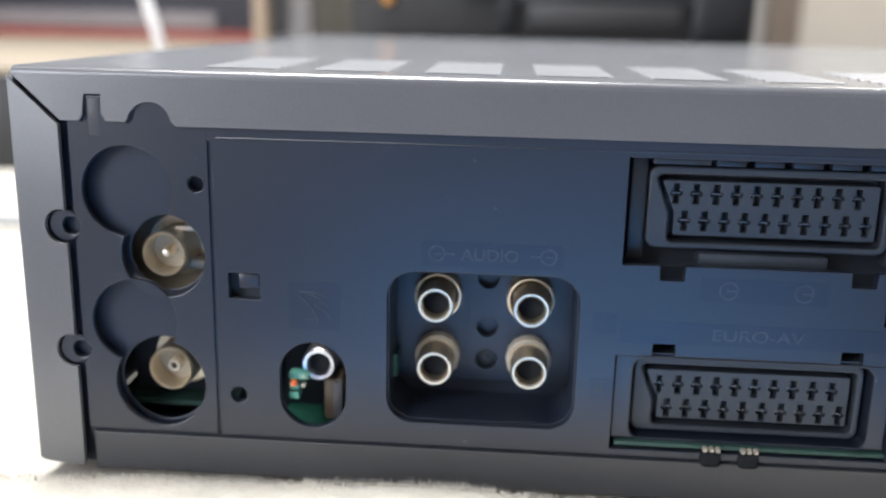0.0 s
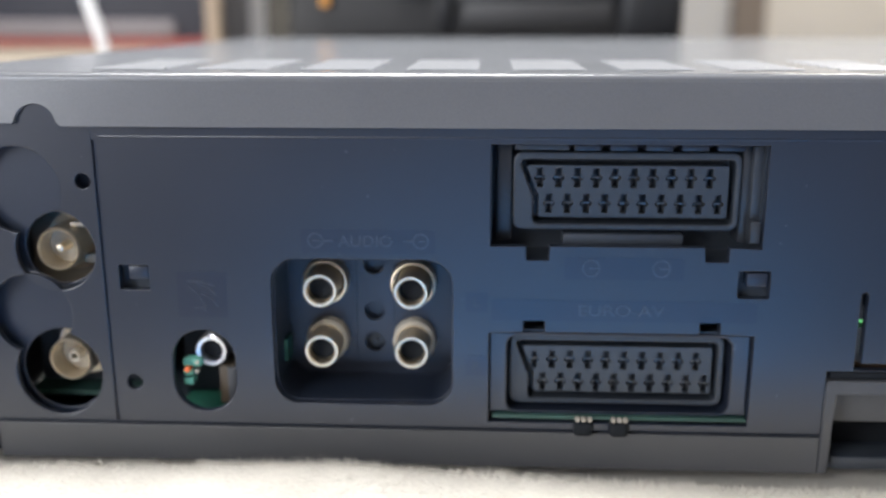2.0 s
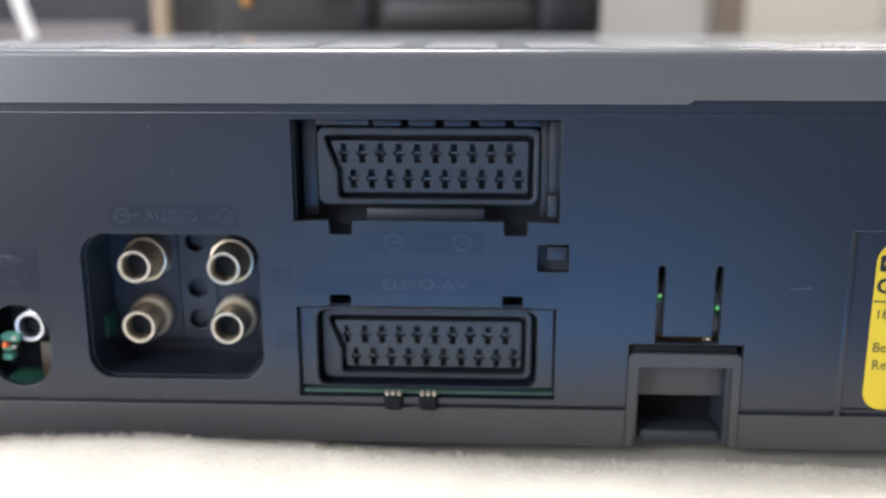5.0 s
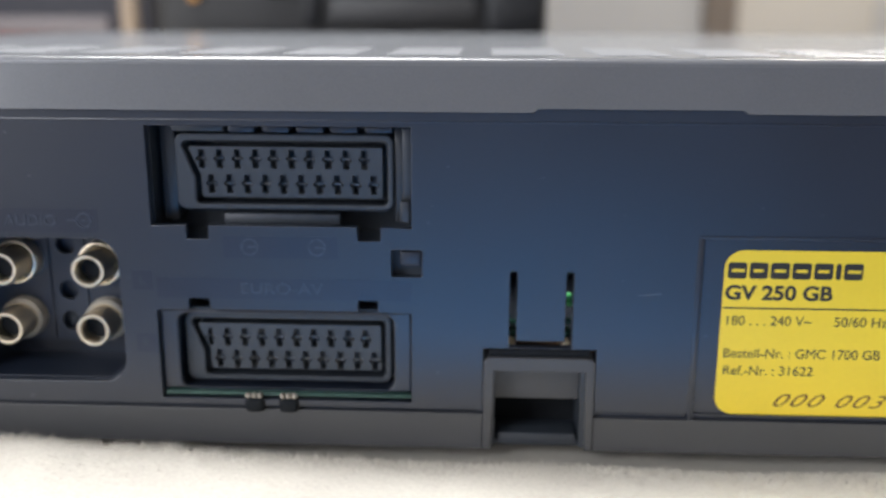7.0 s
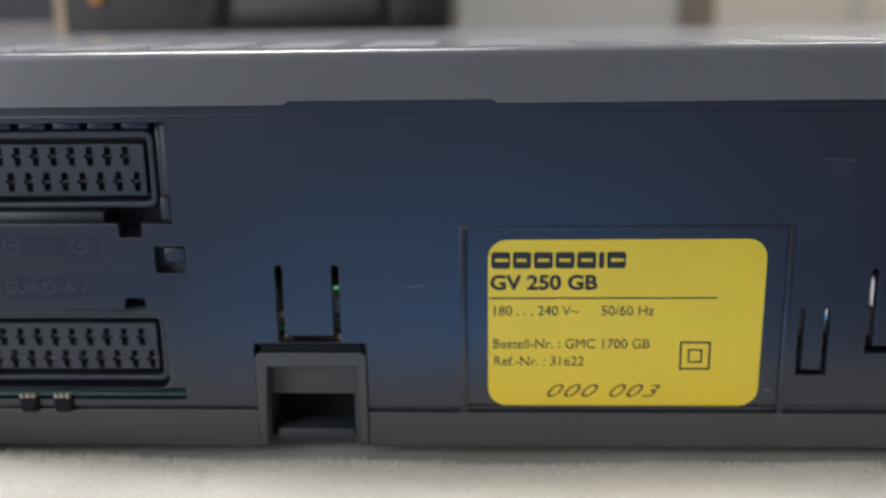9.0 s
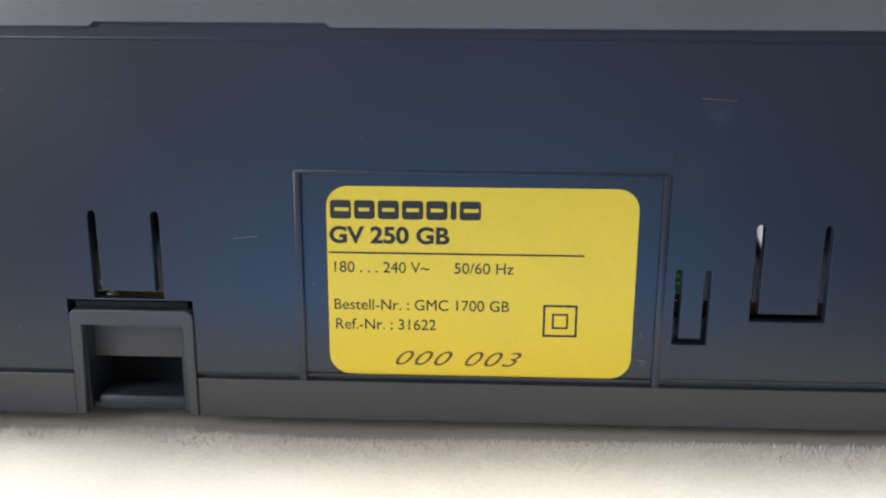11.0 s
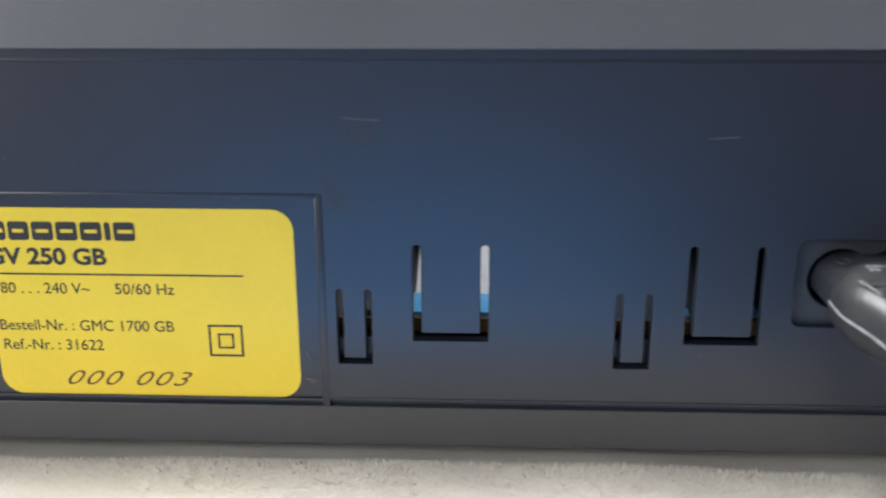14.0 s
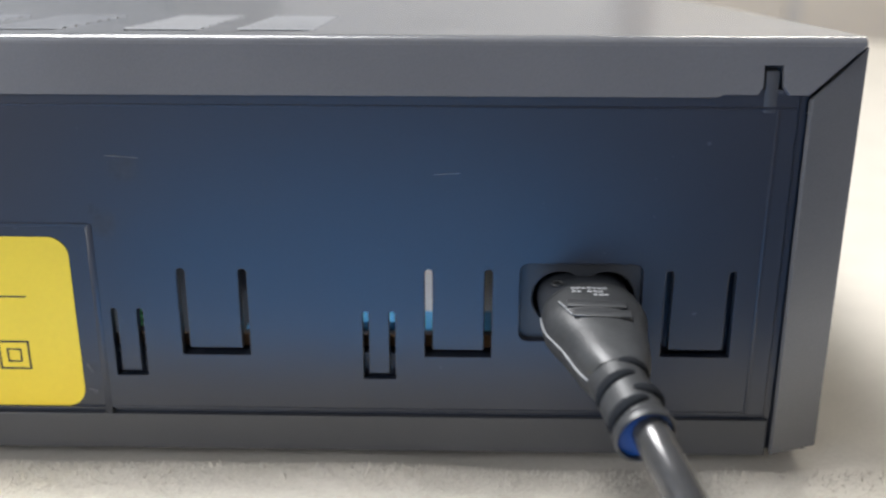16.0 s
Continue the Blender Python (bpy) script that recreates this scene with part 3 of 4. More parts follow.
# audio jacks in their well
part("jack_well", plate(rrect(73.8, 114.6, 13.2, 48.6, 6), [rrect(75.3, 113.1, 14.9, 46.9, 5.2, 8)], 2.0, 18, 0.1), M_RECESS, vcr)
part("jack_plate", plate(rrect(74.6, 113.8, 18.6, 47.9, 1), [circle(95.0, 42.0, 2.3), circle(95.0, 31.0, 2.3), circle(95.0, 23.5, 2.3)], 15.4, 16.4, 0.1), M_RECESS, vcr,
     "glossy blue-black jack plate")
part("jack_divider", box(90.6, 91.0, 15.0, 15.4, 19.6, 46.4), M_RECESS, vcr)
part("jack_divider", box(99.2, 99.6, 15.0, 15.4, 19.6, 46.4), M_RECESS, vcr)
part("well_back", box(74, 115, 18.0, 18.8, 12, 49), M_RECESS, vcr)
part("screw", lathe([(0, 16.6), (0.5, 16.6), (0.7, 17.0), (1.9, 17.2)], 95.0, 23.3, 16), M_SOCKET, vcr)
part("well_board", box(75.3, 76.0, 9, 14, 21, 26), M_PCB, vcr)
for jx, jz in ((84.3, 38.5), (104.1, 38.3), (84.3, 24.6), (104.2, 24.6)):
    j = part("audio_jack", lathe([(2.75, 14), (2.75, 5.9), (3.1, 5.4), (3.55, 5.4), (3.85, 5.9), (3.85, 15.0)], jx, jz, 40),
             M_NICKEL, vcr, "nickel-plated audio jack")
    if jz > 30:
        part("collar", lathe([(4.35, 15.2), (4.35, 12.2), (4.6, 11.9), (4.95, 12.0), (5.1, 12.4), (5.1, 15.4)], jx, jz, 40), M_NICKEL, j)
    else:
        part("collar", lathe([(3.8, 12.6), (4.4, 12.3), (4.9, 12.7), (5.0, 15.4)], jx, jz, 14), M_CREAM, j, "cream plastic collar")
    # Bore closed by a disc in the colour of shade.
    part("bore", lathe([(0, 8.6), (2.75, 8.6)], jx, jz, 24), M_HOLLOW, j)


# scart sockets
def scart_outline(x0, x1, z0, z1, cut, r=1.0):
    """The lopsided outline: upper left corner slants inwards to the lower row."""
    return ([(x0, z1 - r)] + arc(x0 + r, z1 - r, r, 180, 90, 4)[1:] + arc(x1 - r, z1 - r, r, 90, 0, 4)
            + arc(x1 - r, z0 + r, r, 0, -90, 4) + arc(x0 + cut + r, z0 + r, r, -90, -180, 4) + [(x0 + cut, z0 + (z1 - z0) * 0.42)])


def scart(x0, x1, z0, z1, px, pz, qz):
    cz = (z0 + z1) / 2
    sock = part("scart_socket", plate(rrect(x0, x1, z0, z1, 2.0),
                                      [scart_outline(x0 + 1.6, x1 - 1.3, z0 + 1.3, z1 - 1.6, 2.6)], 4.3, 11, 0.4), M_SOCKET, vcr,
                "dark plastic scart socket with two rows of contacts")
    part("groove_bottom", box(x0 + 0.5, x1 - 0.5, 10, 10.7, z0 + 0.5, z1 - 0.5), M_DARK, sock)
    slots = []
    for n, (sx, sz, m) in enumerate(((px, pz, 10), (px - 1.93, qz, 11))):
        for k in range(m):
            cx = sx + 3.87 * k
            if n == 1 and k == 0:
                continue
            slots.append([(cx - .62, sz - 2.1), (cx + .62, sz - 2.1), (cx + .62, sz - 0.5), (cx + 1.15, sz - 0.5), (cx + 1.15, sz + 0.35),
                          (cx + .62, sz + 0.35), (cx + .62, sz + 1.9), (cx - .62, sz + 1.9), (cx - .62, sz + 0.35), (cx - 1.15, sz + 0.35),
                          (cx - 1.15, sz - 0.5), (cx - .62, sz - 0.5)])
    part("contact_block", plate(scart_outline(x0 + 2.8, x1 - 2.4, z0 + 2.6, z1 - 2.9, 2.5, 0.5), slots, 5.0, 9.9, 0.1), M_SOCKET, sock)
    part("slot_floor", box(x0 + 3.6, x1 - 3.2, 8.0, 8.6, z0 + 2.8, z1 - 3.0), M_DARK, sock)
    clip = None
    for n, (sx, sz, m) in enumerate(((px, pz, 10), (px - 1.93, qz, 11))):
        for k in range(m):
            cx = sx + 3.87 * k
            if clip is None:
                clip = part("contact", box(-0.95, 0.95, 5.7, 6.3, -0.22, 0.02, 0.06, 1), M_CONTACT, sock)
                clip.location = (cx * M, 0, sz * M)
            else:
                c = new("contact", clip.data)
                c.parent = sock
                c.location = (cx * M, 0, sz * M)
    return sock


for sx0, sx1, sz0, sz1 in SCART:
    part("scart_well", plate(rrect(sx0 - 1, sx1 + 1, sz0 - 4, sz1 + 0.1, .3), [rrect(sx0 + 0.2, sx1 - 0.2, sz0 - 3, sz1 - 0.2, .3)], 2.1, 12), M_SOCKET, vcr)
    part("scart_back", box(sx0 - 1, sx1 + 1, 12, 12.6, sz0 - 4, sz1 + 3.4), M_DARK, vcr)
scart(125.8, 172.4, 52.9, 69.3, 131.3, 63.9, 58.5)
scart(125.6, 171.6, 13.8, 29.9, 131.0, 23.9, 18.8)
part("scart_shoulder", box(122.4, 125.6, 5.4, 11, 50.4, 71.0, 0.4), M_BLACK, vcr)
part("scart_shoulder", box(172.6, 174.6, 5.0, 11, 50.4, 71.0, 0.4), M_BLACK, vcr)
# Near-black sheets as the shade behind the latch openings.
for nx in (128.0, 164.7):
    part("latch_hollow", box(nx - 0.4, nx + 5.2, 6.5, 7.0, 30.5, 36.6), M_HOLLOW, vcr)
part("scart_bracket", box(136.2, 161.0, 2.8, 8, 50.0, 52.4, 0.3), M_SOCKET, vcr)
part("scart_bracket", box(174.3, 176.3, 3.4, 9, 50.5, 70.8, 0.3), M_SOCKET, vcr)
part("scart_latch", box(174.0, 176.0, 0.8, 5, 51.2, 55.8, 0.3), M_BLACK, vcr)
part("scart_latch", box(126.0, 137, 2.5, 6, 69.9, 71.2, 0.2), M_SOCKET, vcr)
for k in range(5):
    part("rib", box(138 + 7.2 * k, 143.5 + 7.2 * k, 2.5, 7, 69.8, 71.1, 0.15), M_RECESS, vcr)
lx0, lx1 = SCART[1][:2]
part("scart_cradle", plate(rrect(lx0 + 0.1, lx1 - 0.1, 12.9, 31.25, 0.5), [rrect(125.0, 172.4, 13.2, 30.4, 2.2)], 1.5, 9, 0.4), M_PANEL, vcr,
     "blue-black plastic cradle round the lower socket")
part("scart_board", box(122.0, 176.1, 0.3, 8, 11.9, 12.7, 0.1), M_PCBDULL, vcr, "edge of a green circuit board")
for tx in (141.6, 149.2):
    part("board_peg", box(tx - 2.2, tx + 2.2, -1.2, 2, 8.3, 11.8, 1.2, 3), M_HOLLOW, vcr)
    for k in (-1, 0, 1):
        part("solder_blob", lathe([(0, -1.3), (0.4, -1.15), (0.6, -0.7), (0.6, 0)], tx + 1.3 * k, 12.3, 10), M_TIN, vcr)

# embossed signs
part("sign_field", plate(rrect(81.8, 109.8, 48.4, 53.6, .4), (), -0.05, 0.05), M_SIGN, vcr)
letters(lettering("AUDIO", 3.4, 89.6, 49.9, -0.12, 0.03, 1.05, 0.12), M_EMBOSS, vcr)
for cx in (84.8, 106.8):
    part("embossed_mark", plate(circle(cx, 51.1, 1.7, None, 20), [circle(cx, 51.1, 1.35, None, 20)], -0.2, 0), M_EMBOSS, vcr)
    part("embossed_mark", plate(rrect(cx - 0.5, cx + 0.9, 50.9, 51.3, .1), (), -0.2, 0), M_EMBOSS, vcr)
part("embossed_mark", box(86.6, 88.4, -0.2, 0, 50.9, 51.3), M_EMBOSS, vcr)
part("embossed_mark", box(103.2, 105.0, -0.2, 0, 50.9, 51.3), M_EMBOSS, vcr)
part("sign_field", plate(rrect(54.9, 65.6, 34.0, 44.1, .3), (), -0.05, 0.05), M_SIGN, vcr)
for k, (a, b, c, d) in enumerate(((57, 42, 63, 41), (57.4, 41, 61, 36), (59, 41.6, 63.2, 39), (60, 39.4, 63.5, 36.4), (58.4, 36.2, 61, 35.4))):
    part("embossed_mark", sweep([(a, -0.05, b), ((a + c) / 2 + .5, -0.05, (b + d) / 2 + .4), (c, -0.05, d)], 0.16, 6), M_EMBOSS, vcr)
part("sign_field", plate(rrect(121.5, 176.5, 34.3, 38.9, .4), (), -0.05, 0.05), M_SIGN, vcr)
letters(lettering("EURO-AV", 3.4, 139.5, 35.5, -0.08, 0.02, 1.25, 0.08), M_EMBOSS, vcr)
part("sign_field", plate(rrect(136.4, 161, 43.4, 48.2, .4), (), -0.05, 0.05), M_SIGN, vcr)
for cx in (142.0, 156.4):
    part("embossed_mark", plate(circle(cx, 45.8, 1.9, None, 20), [circle(cx, 45.8, 1.55, None, 20)], -0.14, 0), M_EMBOSS, vcr)
    part("embossed_mark", box(cx - 0.4, cx + 1.4, -0.14, 0, 45.6, 46.0), M_EMBOSS, vcr)
for cz in (38.2, 24.0):
    part("sign_field", plate(rrect(116.2, 120.8, cz - 2.2, cz + 2.2, .3), (), -0.05, 0.05), M_SIGN, vcr)
letters(lettering("L", 3.0, 117.6, 37.1, -0.06, 0.02, 1.0, 0.06), M_SMUDGE, vcr)
letters(lettering("R", 3.0, 117.4, 22.9, -0.06, 0.02, 1.0, 0.06), M_SMUDGE, vcr)

# rating label in its shallow tray
part("label_tray", box(235, 304.4, 0.55, 2.2, 9.2, 49.6), M_PANEL, vcr)
part("tray_lip", box(236.4, 303.6, -0.25, 0.3, 48.8, 49.5, 0.15), M_PANEL, vcr)
lab = part("rating_label", plate(rrect(241.9, 299.0, 10.2, 46.8, 4.0, 10), (), 0.42, 0.56), M_YELLOW, vcr, "yellow rating label with black print")
YL = 0.40
lab.location.z = -0.3 * M


def logo_block(x, w, cut):
    """Plain dark blocks standing for the maker's mark."""
    return plate(rrect(x, x + w, 40.7, 44.2, .6), [rrect(x + .8, x + w - cut, 42.1, 42.8, .1)] if cut else (), YL - .04, YL + .04)


gx = 242.6
for w, cut in ((3.9, 0.4), (3.8, 1.0), (3.9, 0.8), (3.9, 0.8), (3.9, 0.8), (1.1, 0), (3.9, 0.4)):
    part("logo_block", logo_block(gx, w, cut), M_INK, lab)
    gx += w + 0.55
letters(lettering("GV 250 GB", 4.3, 242.3, 36.2, YL, 0.14, 1.10, 0.04), M_INK, lab)
part("rule", box(242.2, 289.4, YL - .04, YL + .04, 34.1, 34.42), M_INK, lab)
letters(lettering("180 . . . 240 V~", 3.0, 242.6, 30.5, YL, 0.0, 0.98, 0.04), M_INK, lab)
letters(lettering("50/60 Hz", 3.0, 265.4, 30.5, YL, 0.0, 1.0, 0.04), M_INK, lab)
letters(lettering("Bestell-Nr. : GMC 1700 GB", 3.0, 242.8, 23.2, YL, 0.0, 0.98, 0.04), M_INK, lab)
letters(lettering("Ref.-Nr. : 31622", 3.0, 243.0, 19.3, YL, 0.0, 0.98, 0.04), M_INK, lab)
letters(lettering("000 003", 4.2, 253.6, 12.2, YL, -0.02, 1.5, 0.03, 0.5, 1.16), M_PENCIL, lab)
part("double_square", plate(rrect(282.20, 288.60, 18.4, 24.7, .05), [rrect(282.60, 288.20, 18.8, 24.3, .05)], YL - .04, YL + .04), M_INK, lab)
part("double_square", plate(rrect(283.90, 286.90, 20.0, 23.0, .05), [rrect(284.25, 286.55, 20.35, 22.65, .05)], YL - .04, YL + .04), M_INK, lab)

# old glue marks and scratches
for gx0, gx1, gz0, gz1 in ((309.2, 314.6, 58.2, 62.6), (305.0, 309.4, 46.6, 51.8), (303.9, 306.0, 51.0, 53.4)):
    rg = random.Random(int(gx0))
    trace = [(x + rg.uniform(-.5, .5), z + rg.uniform(-.5, .5)) for x, z in rrect(gx0, gx1, gz0, gz1, 2.4, 4)]
    part("glue_trace", plate(trace, (), -0.03, 0.02), M_SMUDGE, vcr)
for pts in (((300.2, 19.6), (301.2, 17.8)), ((300.0, 14.0), (301.9, 13.6)), ((224.5, 36.4), (229.0, 36.9)), ((308.5, 62.9), (314.8, 62.5)), ((371.0, 59.6), (376.0, 59.9)), ((180.6, 55.0), (180.9, 55.3))):
    part("scratch", sweep([(x, 0.02 if x > 250 and x < 303 else -0.01, z) for x, z in pts], 0.07, 5), M_PRINT, vcr)

# mains inlet
eight = two_circles((396.1, 34.3), 5.5, (405.3, 34.3), 5.5, 24)
part("inlet_floor", plate(rrect(387, 413, 24.8, 42.8, 2), [eight], 1.6, 2.8, 0.3), M_BLACK, vcr, "black inlet with a figure-eight recess")
part("inlet_recess", plate(rrect(387, 413, 24.8, 42.8, 2), [two_circles((396.1, 34.3), 5.6, (405.3, 34.3), 5.6, 24)], 2.8, 12), M_BLACK, vcr)
# Back sheet coloured near-black for the shade inside the inlet.
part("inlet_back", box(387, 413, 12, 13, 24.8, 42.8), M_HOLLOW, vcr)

# works inside, seen through the slots
# Slot sheets and rear_shade are added; their blue-black stands for reflections in the slots.
part("slot_low_sheet", box(300, 436, 3.0, 4.2, 11.5, 21.2), M_RECESS, vcr)
part("slot_blue_sheet", box(414.5, 432.5, 3.6, 4.4, 21.3, 43), M_RECESS, vcr)
part("main_board", box(182, 436, 8.2, 250, 20.8, 23.3), M_DARK, vcr)
part("board_edge", box(182, 436, 7.6, 8.2, 20.8, 23.4), M_PCBEDGE, vcr, "brown edge of a circuit board")
part("partition", box(180, 181, 4, 250, 3, 80), M_DARK, vcr)
part("rear_shade", box(182, 436, 60, 61, 23.4, 80), M_RECESS, vcr)
for k in range(4):
    part("green_terminal", box(306.4, 309.8, 9.5, 12, 24.2 + 1.55 * k, 25.2 + 1.55 * k, 0.2), M_LGREEN, vcr)
    part("green_terminal", box(311.2, 312.6, 10.5, 12, 24.2 + 1.55 * k, 25.2 + 1.55 * k, 0.2), M_PCB, vcr)
for tx0, tx1, tz, tm in ((199.3, 203.0, 31.2, M_LGREEN), (197.0, 199.2, 24.6, M_PCB), (197.0, 199.2, 26.4, M_PCB), (194.4, 196.8, 24.4, M_LGREEN),
                         (211.8, 215.0, 28.6, M_LGREEN), (208.8, 211.4, 31.3, M_LGREEN), (207.2, 211.4, 32.9, M_LGREEN),
                         (207.6, 211.4, 24.6, M_PCB), (207.6, 211.4, 27.0, M_PCB)):
    part("green_terminal", box(tx0, tx1, 9.5, 12, tz - 0.6, tz + 0.6, 0.2), tm, vcr)
part("gold_pin", lathe([(0, 9.0), (0.8, 9.2), (0.9, 10), (0.9, 12)], 196.0, 26.6, 12), M_NICKEL, vcr)
for px_ in (197.9, 210.0):
    part("gold_pin", lathe([(0, 5), (0.9, 5.2), (1.1, 6), (1.1, 9)], px_, 22.6, 12), M_NICKEL, vcr)
# Added fins and strips: reflections seen through the slots, put into colour.
for hx0, hx1 in ((319.2, 323.0), (331.4, 335.2), (367.8, 372.0), (381.0, 385.4)):
    sink = bmesh.new()
    vs = [sink.verts.new((x * M, y * M, z * M)) for x in (hx0, hx1) for y, z in ((21, 23.6), (46, 33.0), (46.4, 32.2), (21.4, 23.2))]
    for f in ((0, 1, 5, 4), (1, 2, 6, 5), (2, 3, 7, 6), (3, 0, 4, 7), (0, 3, 2, 1), (4, 5, 6, 7)):
        sink.faces.new([vs[q] for q in f])
    part("glint_fin", sink, M_GLINT_WHITE, vcr, "slanting fin, white for the light it reflects")
    part("blue_glint_strip", box(hx0 - 0.6, hx1 + 0.6, 10.5, 21, 23.2, 23.7, 0.15), M_GLINT_BLUE, vcr)

for bx0, bx1 in ((355.0, 357.7), (360.9, 363.2)):
    part("blue_glint_strip", box(bx0, bx1, 10.0, 18.0, 23.4, 25.4, 0.3), M_GLINT_BLUE, vcr)

# ---- mains lead ----
lead = thing("power_cable", "black moulded figure-eight mains lead plugged into the recorder", "power cable")
def plug_section(pts, wide, high, seg=32):
    """A body swept along points with a flattened oval section."""
    bm = bmesh.new()
    rings = []
    for i, p in enumerate(pts):
        p = Vector(p)
        ahead = (Vector(pts[min(i + 1, len(pts) - 1)]) - Vector(pts[max(i - 1, 0)])).normalized()
        side = ahead.cross(Vector((0, 0, 1))).normalized()
        up = side.cross(ahead)
        ring = []
        for k in range(seg):
            a = 6.28318531 * k / seg
            c, q = math.cos(a), math.sin(a)
            c, q = math.copysign(abs(c) ** 0.75, c), math.copysign(abs(q) ** 0.75, q)
            ring.append(bm.verts.new((p + side * wide[i] * c + up * high[i] * q) * M))
        rings.append(ring)
    for a, b in zip(rings, rings[1:]):
        for k in range(seg):
            bm.faces.new((a[k], a[(k + 1) % seg], b[(k + 1) % seg], b[k]))
    bm.faces.new(rings[0][::-1])
    bm.faces.new(rings[-1])
    bmesh.ops.recalc_face_normals(bm, faces=bm.faces)
    return bm


part("plug", plug_section([(400.7, 10.0, 34.2), (400.7, 1.0, 34.2), (400.8, -3.0, 33.9), (400.9, -6.0, 33.5)], [8.9, 9.0, 9.0, 8.4], [4.7, 4.8, 4.8, 4.4]), M_BLACK, lead)
part("moulded_ring", lathe([(0.8, 0.2), (0.8, -0.2), (1.3, -0.2), (1.3, 0.2)], 0, 0, 16), M_RUBBER, lead).matrix_local = \
    Matrix.Translation((0.3952, -0.0016, 0.0386)) @ pose(0, 0, 0, -85)
bpts = smooth_path([(401.1, -3.6, 33.2), (401.7, -9, 32.4), (402.6, -15.5, 31.3), (403.4, -22.5, 30.1), (403.8, -26.5, 29.4)], 8)
nb = len(bpts)
prof = lambda t: 9.3 * min(1.0, 0.90 + 1.6 * t) + 0.5 * math.sin(3.1 * min(1, 1.9 * t)) - 4.3 * max(0.0, t - 0.30) / 0.70
body = part("plug_body", plug_section(bpts, [prof(i / (nb - 1)) for i in range(nb)], [6.6 - 1.6 * (i / (nb - 1)) ** 1.3 for i in range(nb)]),
            M_RUBBER, lead, "tapering black rubber plug with moulded marks")
for k, (bx, by, bz, bw) in enumerate(((402.0, -11.6, 38.15, 6.0), (402.6, -14.8, 37.5, 5.8))):
    bar = part("raised_panel", box(-bw, bw * 0.8, -1.25, 1.25, -0.3, 0.25, 0.2), M_RUBBER, body)
    bar.matrix_local = Matrix.Translation((bx * M, by * M, bz * M)) @ pose(0, 0, 0, 9, 0, -4)
# Moulded marks on black rubber; their grey paints in the glints.
mark_rng = random.Random(5)
for k in range(19):
    row = (0, 0, 0, 0, 0, 0, 0, 1, 1, 1, 1, 1, 2, 2, 2, 3, 3, 3, 3)[k]
    col = (0, 1, 2, 3, 4, 5, 6, 0, 1, 3, 4, 5, 4, 5, 6, 3, 4, 5, 6)[k]
    my = (-6.4, -7.6, -8.8, -17.4)[row]
    mk = part("moulded_mark", box(-0.42, 0.30 + 0.2 * mark_rng.random(), -0.3, 0.25 + 0.2 * mark_rng.random(), -0.15, 0.15, 0.08, 1), M_GREY, body)
    mk.matrix_local = Matrix.Translation(((397.6 + 1.0 * col) * M, my * M, (39.3, 39.12, 38.9, 36.55)[row] * M)) @ pose(0, 0, 0, 9, 0, mark_rng.uniform(-25, 25))
for k in range(4):
    mk = part("moulded_mark", box(-0.13, 0.13, -0.9, 0.9, -0.15, 0.15, 0.05, 1), M_GREY, body)
    mk.matrix_local = Matrix.Translation(((394.9 + 0.45 * k) * M, (-11.2 - 0.9 * k) * M, (38.05 - 0.2 * k) * M)) @ pose(0, 0, 0, 6, 0, 20)
seam = []
for i_ in range(2, nb - 2):
    along = (bpts[i_ + 1] - bpts[i_ - 1]).normalized()
    seam.append(bpts[i_] + along.cross(Vector((0, 0, 1))).normalized() * (prof(i_ / (nb - 1)) + 0.04))
part("mould_seam", sweep(seam, [0.16 + 0.10 * abs(math.sin(2.3 * k)) for k in range(len(seam))], 6), M_GREY, body)
rel = smooth_path([(403.2, -25.4, 29.6), (404.2, -30.5, 28.5), (405.1, -35.2, 27.4), (405.8, -38.6, 26.6)], 16)
nr_ = len(rel)
part("strain_relief", sweep(rel, [5.0 - 0.35 * i / nr_ for i in range(nr_)], 28), M_RUBBER, lead, "rubber strain relief with staggered cuts")
# Dark bars on the relief: the shade in its cuts, as colour.
for k in range(4):
    at = int((0.10 + 0.23 * k) * (nr_ - 1))
    q = rel[at]
    dq = (rel[at + 1] - rel[at - 1]).normalized()
    side = dq.cross(Vector((0, 0, 1))).normalized()
    up = side.cross(dq)
    arcp = []
    for a in range(0, 11):
        ang = radians((-12 + 11.5 * a) if k % 2 else (84 + 10 * a))
        lean = (a / 10 - 0.5) * (-1.3 if k % 2 else 0.5)
        arcp.append(tuple(q + dq * lean + side * 4.55 * math.cos(ang) + up * 4.55 * math.sin(ang)))
    part("relief_cut", sweep(arcp, [0.35 + 0.85 * math.sin(math.pi * (a + 0.5) / 11) ** 0.6 for a in range(11)], 10), M_HOLLOW, lead)
tip = (rel[-1] - rel[-2]).normalized()
collar_at = Matrix.Translation(rel[-1] * M) @ tip.to_track_quat("Y", "Z").to_matrix().to_4x4()
part("end_ring", lathe([(4.6, -1.2), (5.1, -0.6), (5.3, 0.6), (5.1, 1.3), (4.75, 1.4), (4.65, -0.4)], 0, 0, 32), M_RUBBER, lead).matrix_local = collar_at
part("cord_sheath", sweep([rel[-1] - tip * 0.6, rel[-1] + tip * 0.5], [4.6, 4.6], 28), M_BLUE, lead, "blue inner sheath")
cord = smooth_path([(406.5, -38.0, 27.5), (407.6, -43, 25.8), (409.7, -48.5, 22.6), (413, -56, 16.5), (418, -65, 6.0), (423, -74, -16), (427, -78, -60), (429, -80, -140), (432, -90, -400), (440, -120, -730)], 10)
part("cord", sweep(cord, 3.1, 22), M_CORD, lead)
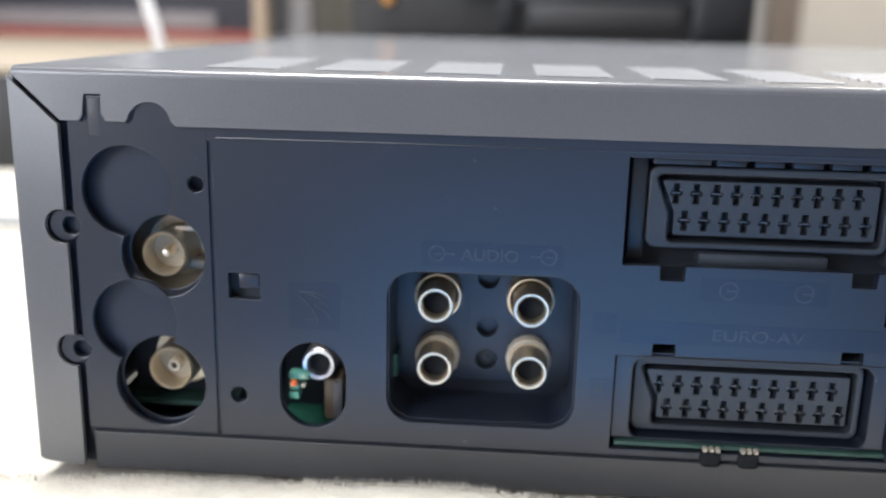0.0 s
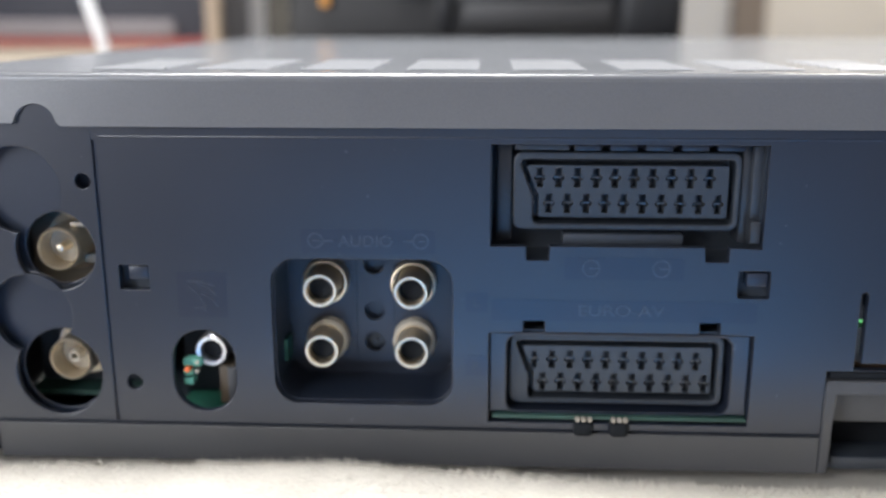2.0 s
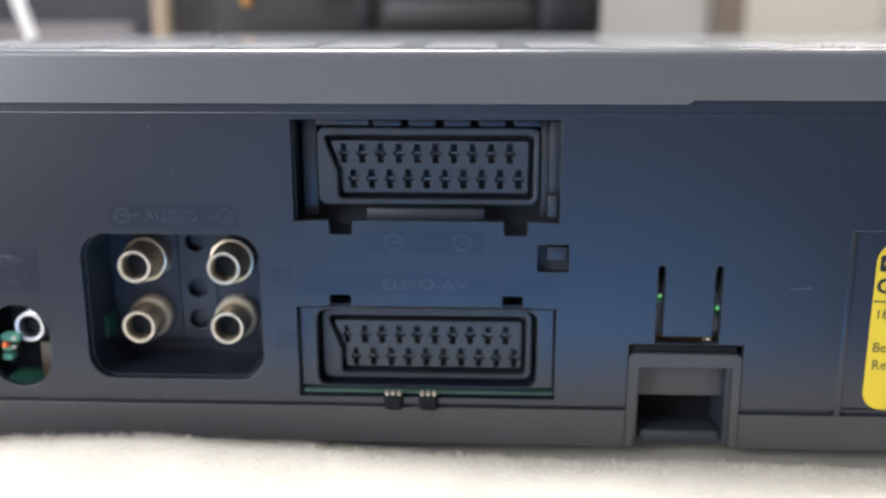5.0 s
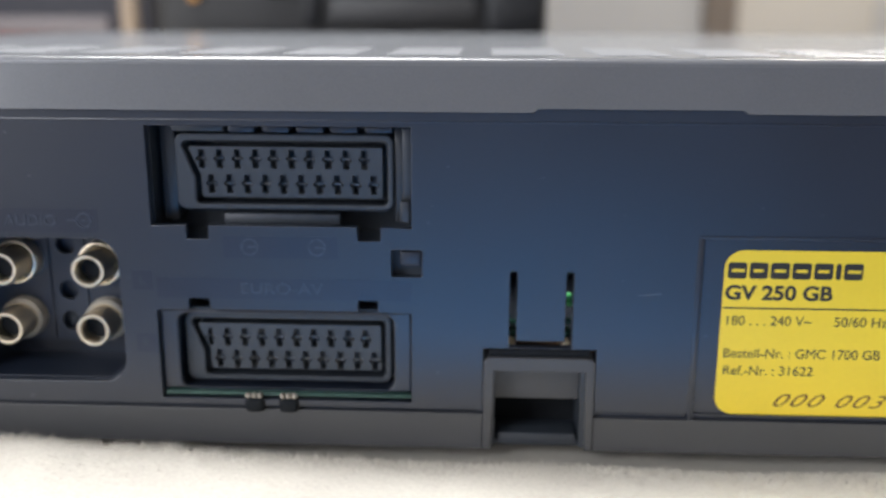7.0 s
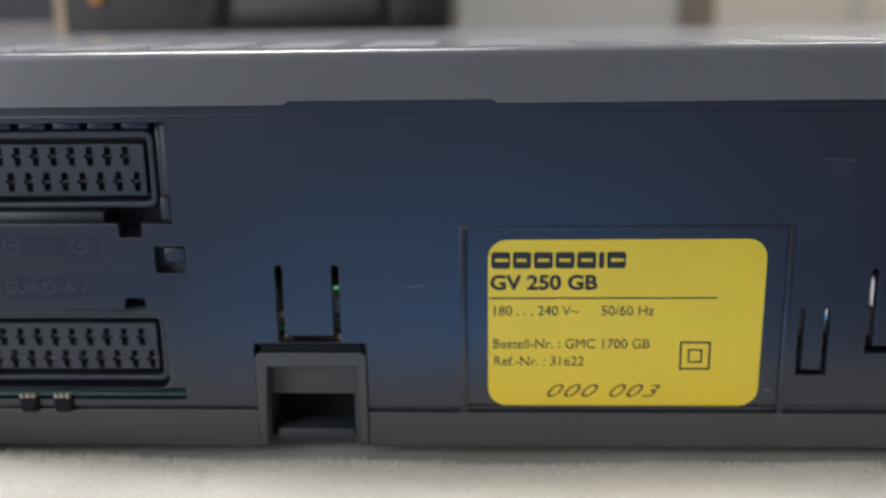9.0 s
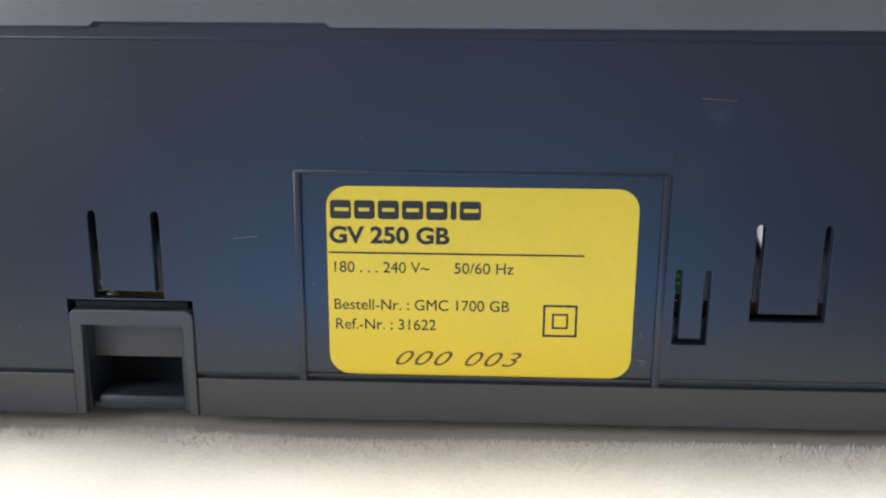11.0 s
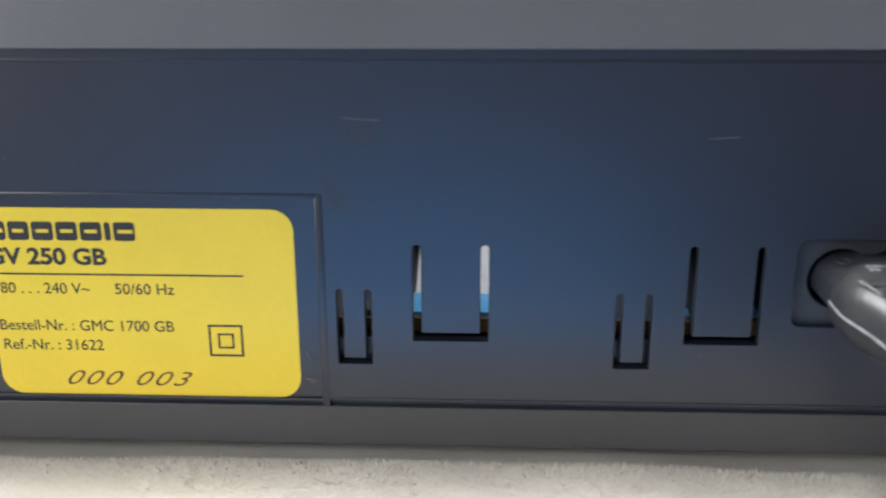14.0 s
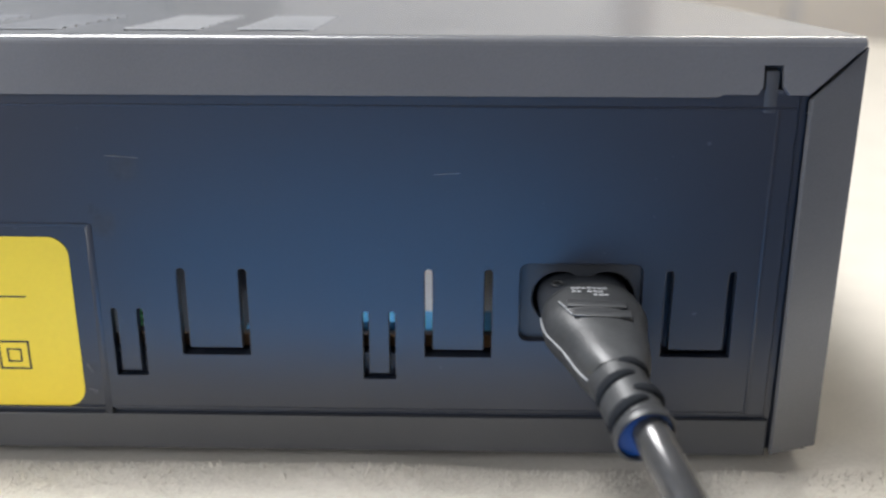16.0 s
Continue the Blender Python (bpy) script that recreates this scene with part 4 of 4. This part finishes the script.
for k in range(5):
    mk = part("moulded_mark", box(-0.25, 0.25, -0.75, 0.75, -0.1, 0.1, 0.05, 1), M_GREY, lead)
    at = cord[14 + 3 * k]
    ahead = (cord[15 + 3 * k] - cord[13 + 3 * k]).normalized()
    mk.matrix_local = Matrix.Translation((at + ahead.cross(Vector((1, 0, 0))).normalized() * -3.05) * M) @ pose(0, 0, 0, math.degrees(math.atan2(ahead.z, -ahead.y)) * -1, 0, 15)

# ---- behind the recorder ----
printer = thing("printer", "black office printer with a recessed tray and an orange tag", "printer")
part("body", box(9, 223, 336, 640, 82, 300, 5, 3), M_PRINTER, printer)
part("base", box(30, 200, 345, 630, -3, 82, 3), M_PRINTER2, printer)
part("corner_block", box(190, 224.5, 331, 360, 81, 128, 6, 3), M_PRINTER2, printer)
part("tray", box(106, 186, 332.5, 337, 89.5, 103, 1.2), M_PRINTER, printer)
part("tray_slot", box(98, 196, 334, 337, 103, 108, 0.8), M_PRINTER2, printer)
part("upright", box(92, 100, 331.5, 337, 88.5, 140, 1), M_PRINTER2, printer)
part("latch", box(70, 88, 333, 337, 104, 109, 0.8), M_PRINTER2, printer)
part("orange_tag", box(27.6, 33.6, 331.5, 336.4, 101, 140, 1.5), M_TAG, printer)
carton = thing("side_board", "cream carton top over a dark box for its shaded front", "stand")
part("top_board", box(-520, -76, 365, 900, 56, 62, 1), M_CARTON, carton)
# Dark box in place of the carton's front: its shade as colour.
part("shade_box", box(-510, -84, 372, 890, -3.4, 56, 2), M_PRINTER2, carton)
case = thing("equipment_case", "dark blue-grey case with a mauve band and a red lower edge", "case")
part("body", box(-600, -190, 880, 1050, 63, 330, 6), M_SCREEN, case)
part("band", box(-560, -235, 872, 884, 71, 92, 4), M_MAUVE, case)
part("red_edge", box(-600, -190, 870, 882, 62.2, 71, 2), M_RED, case)
tagged(part("post", box(-124, -112, 624, 640, -6, 500, 2), M_OAK), "upright pale wooden post", "post")
bag = thing("dark_bag", "soft olive-grey fabric bag", "bag")
part("body", box(-106, 40, 745, 880, -6, 330, 30, 4), M_OLIVE, bag)
part("pocket", box(-72, -8, 735, 750, 40, 250, 6, 3), M_OLIVE, bag)
part_w = part("white_cable", sweep(smooth_path([(-117, 395, 62.0), (-119, 392, 80), (-126, 390, 108), (-137, 392, 150), (-146, 400, 230), (-140, 520, 330), (-128, 622, 380)]), 3.4, 14), M_WHITE)
tagged(part_w, "thin white cable hanging down onto the cream board", "cable")
tagged(part("grey_cable", sweep(smooth_path([(2, 205, 3.5), (-40, 205, 3.0), (-110, 212, 3), (-200, 224, 3), (-330, 260, 2.6)]), 2.6, 12), M_GREY),
       "thin grey cable lying on the cloth", "cable")
